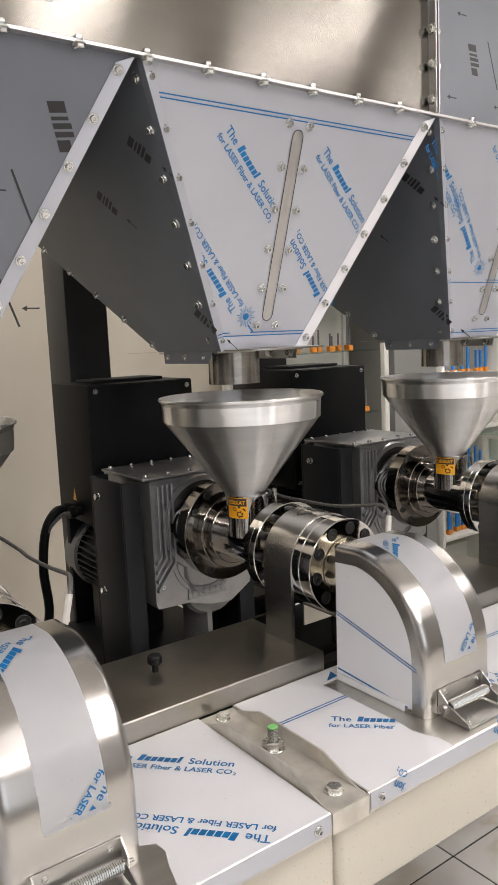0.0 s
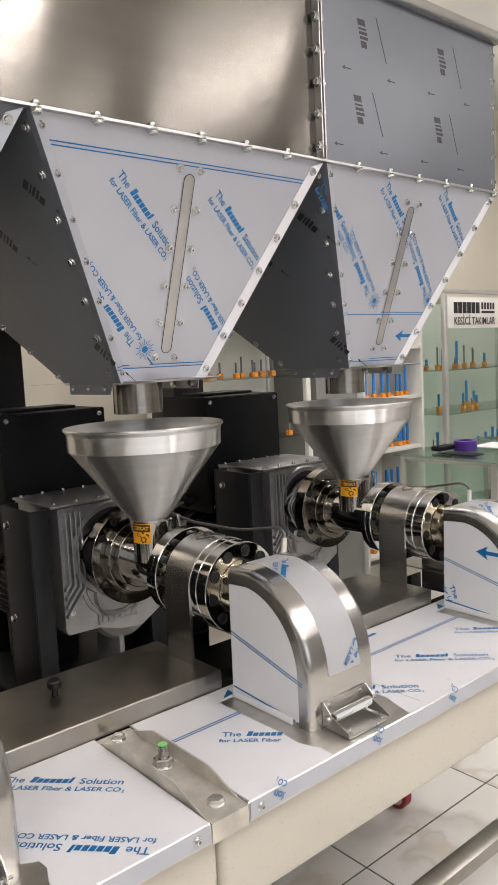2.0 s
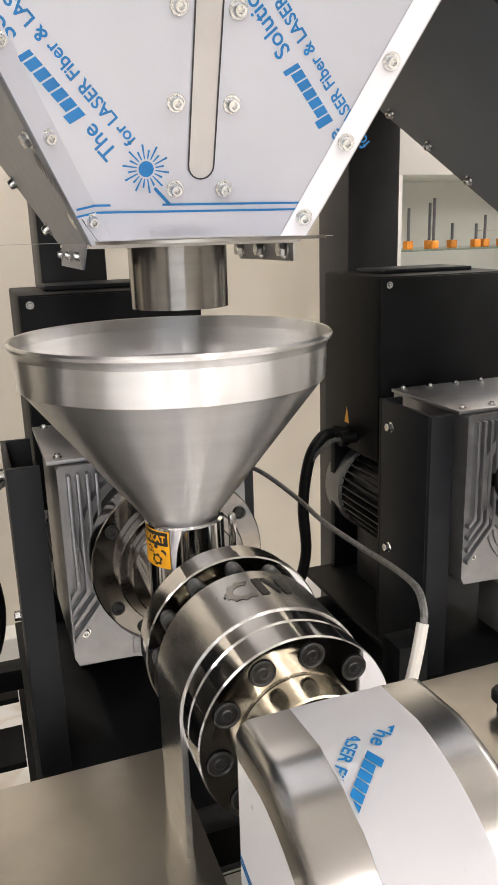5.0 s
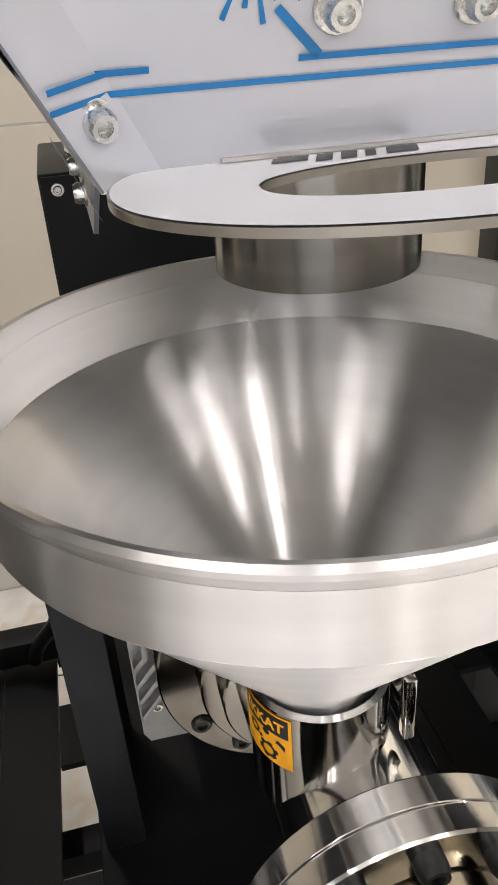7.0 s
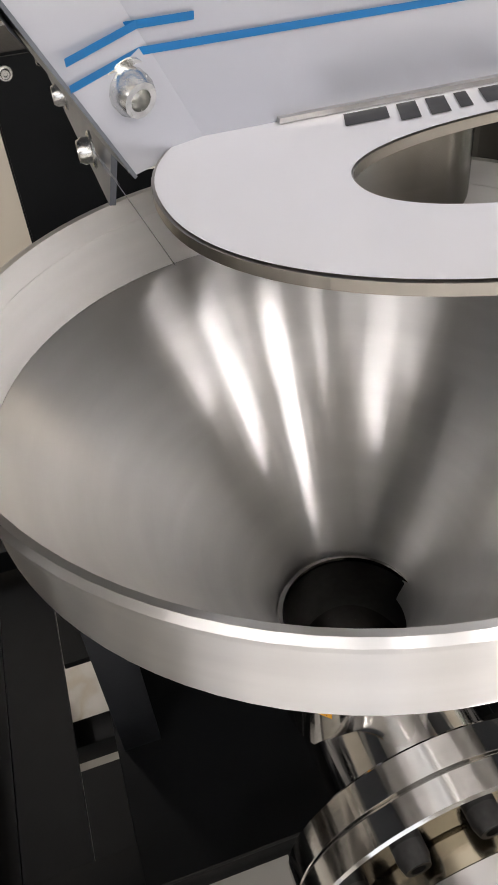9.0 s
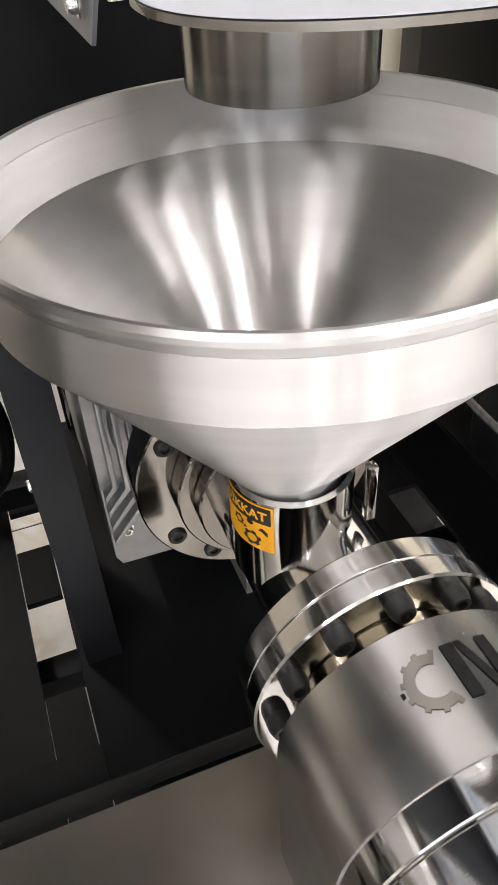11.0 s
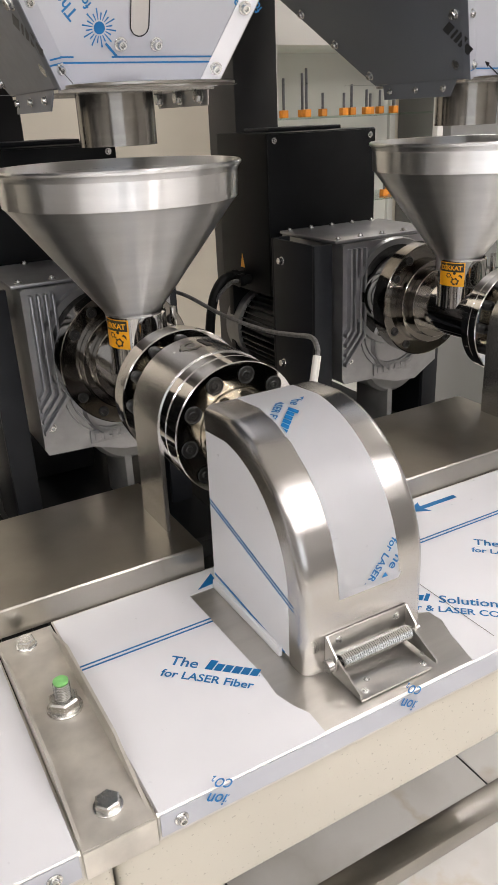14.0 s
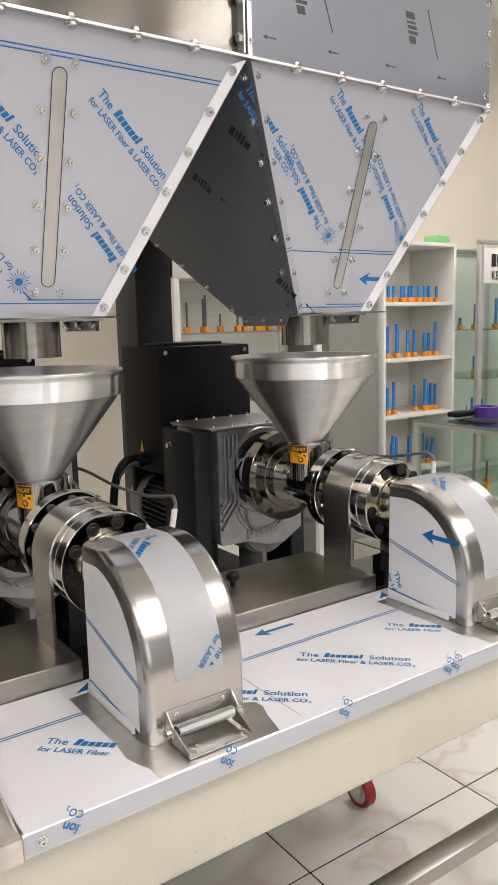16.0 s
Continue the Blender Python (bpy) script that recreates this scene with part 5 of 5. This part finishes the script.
def cabinets():
    rnd = random.Random(7)
    # glass cabinet behind the second station
    c = thing("glass_cabinet", "white framed glass cabinet with tools on glass shelves", "display cabinet")
    x0, x1, y0, y1 = 2.07, 2.86, 2.70, 3.02
    for x in (x0, x1 - 0.03):
        for y in (y0, y1 - 0.03):
            part("post", box(x, x + 0.03, y, y + 0.03, 0, 1.98, 0.003), WHITE, c)
    part("header", box(x0, x1, y0 - 0.002, y1, 1.60, 1.98, 0.003), WHITE, c)
    part("back", box(x0 + 0.03, x1 - 0.03, y1 - 0.012, y1 - 0.004, 0.1, 1.60), WHITE, c)
    part("base", box(x0, x1, y0, y1, 0, 0.14, 0.003), WHITE, c)
    for z in (0.45, 0.76, 1.07, 1.375):
        s = part("glass_shelf", box(x0 + 0.031, x1 - 0.031, y0 + 0.032, y1 - 0.014, z - 0.006, z), GLASS, c, "clear glass shelf", False)
        s.visible_shadow = False
        for i in range(12):
            cutter(x0 + 0.075 + 0.056 * i + rnd.uniform(-0.012, 0.012), y0 + rnd.uniform(0.06, 0.2), z, rnd.uniform(0.07, 0.17), False, "tools in the glass cabinet")
    # grey wall panel beside it
    structure("wall_panel", box(2.92, 3.235, 2.72, 3.045, 0, 2.02, 0.004), GREYPANEL, "plain grey wall pier", "pier")
    # white shelf unit with blue cutters
    w = thing("shelf_unit", "white open shelf unit holding blue cutters", "shelf")
    x0, x1, y0, y1, zt = 3.262, 3.80, 2.70, 3.03, 1.80
    for x in (x0, x1 - 0.018):
        part("side", box(x, x + 0.018, y0, y1, 0, zt, 0.002), WHITE, w)
    part("back", box(x0 + 0.018, x1 - 0.018, y1 - 0.01, y1 - 0.002, 0.02, zt - 0.018), WHITE, w)
    for z in (0.02, 0.32, 0.62, 0.915, 1.21, 1.495, zt - 0.001):
        part("shelf_board", box(x0 + 0.0185, x1 - 0.0185, y0 + 0.002, y1 - 0.011, z - 0.018, z, 0.001), WHITE, w)
        if z < 1.6 and z > 0.3:
            x = x0 + 0.06
            while x < x1 - 0.06:
                if rnd.random() < 0.8:
                    cutter(x, y0 + rnd.uniform(0.05, 0.09), z, rnd.uniform(0.10, 0.185) if z < 1.4 else 0.085, True, "tools on the shelf unit")
                x += rnd.choice((0.027, 0.027, 0.028, 0.05, 0.06))
    box_ob = thing("green_box", "small bright green box on top of the white shelf unit", "box", at=(3.735, 2.78, zt - 0.001))
    part("carton", box(-0.045, 0.045, -0.05, 0.05, 0.0005, 0.042, 0.003), GREEN, box_ob)
    # glass cabinet with the sign
    g = thing("sign_cabinet", "aluminium and glass display cabinet with a white sign", "display cabinet")
    x0, x1, y0, y1, zt = 3.81, 5.1, 2.55, 3.02, 1.785
    for x in (x0, x0 + 0.62, x1 - 0.03):
        for y in (y0, y1 - 0.03):
            part("post", box(x, x + 0.028, y, y + 0.028, 0, zt, 0.004), ALUFRAME, g)
    part("sign_board", box(x0 + 0.03, x1 - 0.031, y0 + 0.002, y0 + 0.02, 1.585, zt - 0.02, 0.002), WHITE, g)
    for ya, yb in ((y0, y0 + 0.03), (y1 - 0.03, y1)):
        part("top_rail", box(x0, x1, ya, yb, zt + 0.0005, zt + 0.024, 0.003), ALUFRAME, g)
    part("back", box(x0 + 0.03, x1 - 0.031, y1 - 0.012, y1 - 0.004, 0.5, zt - 0.02), WHITE, g)
    part("base", box(x0, x1, y0, y1, 0, 0.5, 0.004), WHITE, g)
    wbm, ww = text_mesh("KES\u0130C\u0130 TAKIMLAR", 0.062, 0.001)
    moved(wbm, Matrix.Diagonal((0.43 / ww, 1, 1, 1)))
    part("sign_words", moved(wbm, plane_pose((x0 + 0.09, y0 - 0.0005, 1.605), (1, 0, 0), (0, 0, 1))), BLACKINK, g, "black sign lettering")
    for i in range(6):
        part("sign_bar", box(x0 + 0.09 + 0.045 * i, x0 + 0.126 + 0.045 * i, y0 - 0.0012, y0 + 0.0015, 1.670, 1.735), BLACKINK, g, "", False)
    for i in range(5):
        part("sign_bar", box(x0 + 0.375 + 0.03 * i, x0 + 0.392 + 0.03 * i, y0 - 0.0012, y0 + 0.0015, 1.695, 1.735), BLACKINK, g, "", False)
    part("sign_bar", box(x0 + 0.375, x0 + 0.515, y0 - 0.0012, y0 + 0.0015, 1.672, 1.684), BLACKINK, g, "", False)
    for z in (0.83, 1.085, 1.345):
        s = part("glass_shelf", box(x0 + 0.032, x1 - 0.032, y0 + 0.03, y1 - 0.032, z - 0.006, z), GLASS, g, "clear glass shelf", False)
        s.visible_shadow = False
        for i in range(11):
            cutter(x0 + 0.09 + 0.09 * i + rnd.uniform(-0.02, 0.02), y0 + rnd.uniform(0.08, 0.35), z, rnd.uniform(0.06, 0.17), rnd.random() < 0.6, "tools in the sign cabinet")
    for p in (box(x0 + 0.03, x1 - 0.031, y0 + 0.008, y0 + 0.013, 0.5, 1.584), box(x0 + 0.008, x0 + 0.013, y0 + 0.029, y1 - 0.031, 0.5, zt - 0.02)):
        part("pane", p, GLASS, g, "clear glass pane", False).visible_shadow = False
    # low glass counter in front
    t = thing("glass_counter", "aluminium framed glass display counter", "counter")
    x0, x1, y0, y1, zt = 2.98, 3.72, 1.72, 2.24, 0.985
    for x in (x0, x1 - 0.03):
        for y in (y0, y1 - 0.03):
            part("post", box(x, x + 0.03, y, y + 0.03, 0, zt - 0.012, 0.004), ALUFRAME, t)
    part("top_frame", box(x0, x1, y0, y1, zt - 0.035, zt - 0.0125, 0.004), ALUFRAME, t)
    part("glass_top", box(x0 - 0.03, x1 + 0.01, y0 - 0.01, y1 + 0.01, zt - 0.012, zt, 0.001), GLASS, t, "dark edged glass top", False)
    part("base", box(x0, x1, y0, y1, 0.05, 0.45, 0.003), WHITE, t)
    part("glass_shelf", box(x0 + 0.031, x1 - 0.031, y0 + 0.031, y1 - 0.031, 0.70, 0.706), GLASS, t, "", False)
    for p in (box(x0 + 0.031, x1 - 0.031, y0 + 0.012, y0 + 0.016, 0.45, zt - 0.036), box(x0 + 0.012, x0 + 0.016, y0 + 0.031, y1 - 0.031, 0.45, zt - 0.036)):
        part("pane", p, GLASS, t, "", False).visible_shadow = False
    tape = thing("tape_roll", "purple roll of tape on the glass counter", "tape", at=(3.20, 2.02, zt))
    part("roll", lathe([(0.034, 0.0005), (0.052, 0.0005), (0.054, 0.004), (0.054, 0.046), (0.052, 0.048), (0.034, 0.048)], "z", n=28, closed=True), PURPLE, tape)
    sheet_ob = thing("paper_sheet", "white paper sheet lying on the glass counter", "paper", at=(3.42, 1.93, zt))
    part("leaf", box(-0.10, 0.10, -0.14, 0.14, 0.0005, 0.003), PAPER, sheet_ob)
    folder = thing("folder", "dark folder lying on the glass counter", "folder", at=(3.06, 1.96, zt))
    part("cover", box(-0.03, 0.05, -0.10, 0.08, 0.0005, 0.005, 0.002), SLATE, folder)
    pens = thing("glasses_case", "black case lying on the glass counter", "case", at=(3.12, 2.08, zt))
    part("shell", box(-0.07, 0.05, -0.03, 0.03, 0.0075, 0.03, 0.008), RUBBER, pens)
    for i in range(7):
        cutter(x0 + 0.1 + 0.08 * i, y0 + rnd.uniform(0.1, 0.3), 0.706, rnd.uniform(0.05, 0.12), False, "tools in the counter")


cabinets()

# ---- floor tiles: 60 cm marble squares in straight rows ----
TILE, JOINT = 0.612, 0.005
mesh = None
tiles_parent = bpy.data.objects["floor"]
for i in range(-8, 7):
    for j in range(-8, 4):
        xa, ya = 1.636 + i * TILE, 1.327 + j * TILE
        xb, yb = min(xa + TILE - JOINT, X1), min(ya + TILE - JOINT, Y1)
        xa, ya = max(xa, X0), max(ya, Y0)
        if xb - xa < 0.02 or yb - ya < 0.02:
            continue
        whole = abs(xb - xa - TILE + JOINT) < 1e-6 and abs(yb - ya - TILE + JOINT) < 1e-6
        if whole and mesh is not None:
            o = new("tile", mesh)
        else:
            o = link_mesh("tile", box(-(xb - xa) / 2, (xb - xa) / 2, -(yb - ya) / 2, (yb - ya) / 2, -0.0028, 0.0, 0.0008, segments=1), MARBLE)
            if whole:
                mesh = o.data
        o.parent = tiles_parent
        o.location = ((xa + xb) / 2, (ya + yb) / 2, 0)
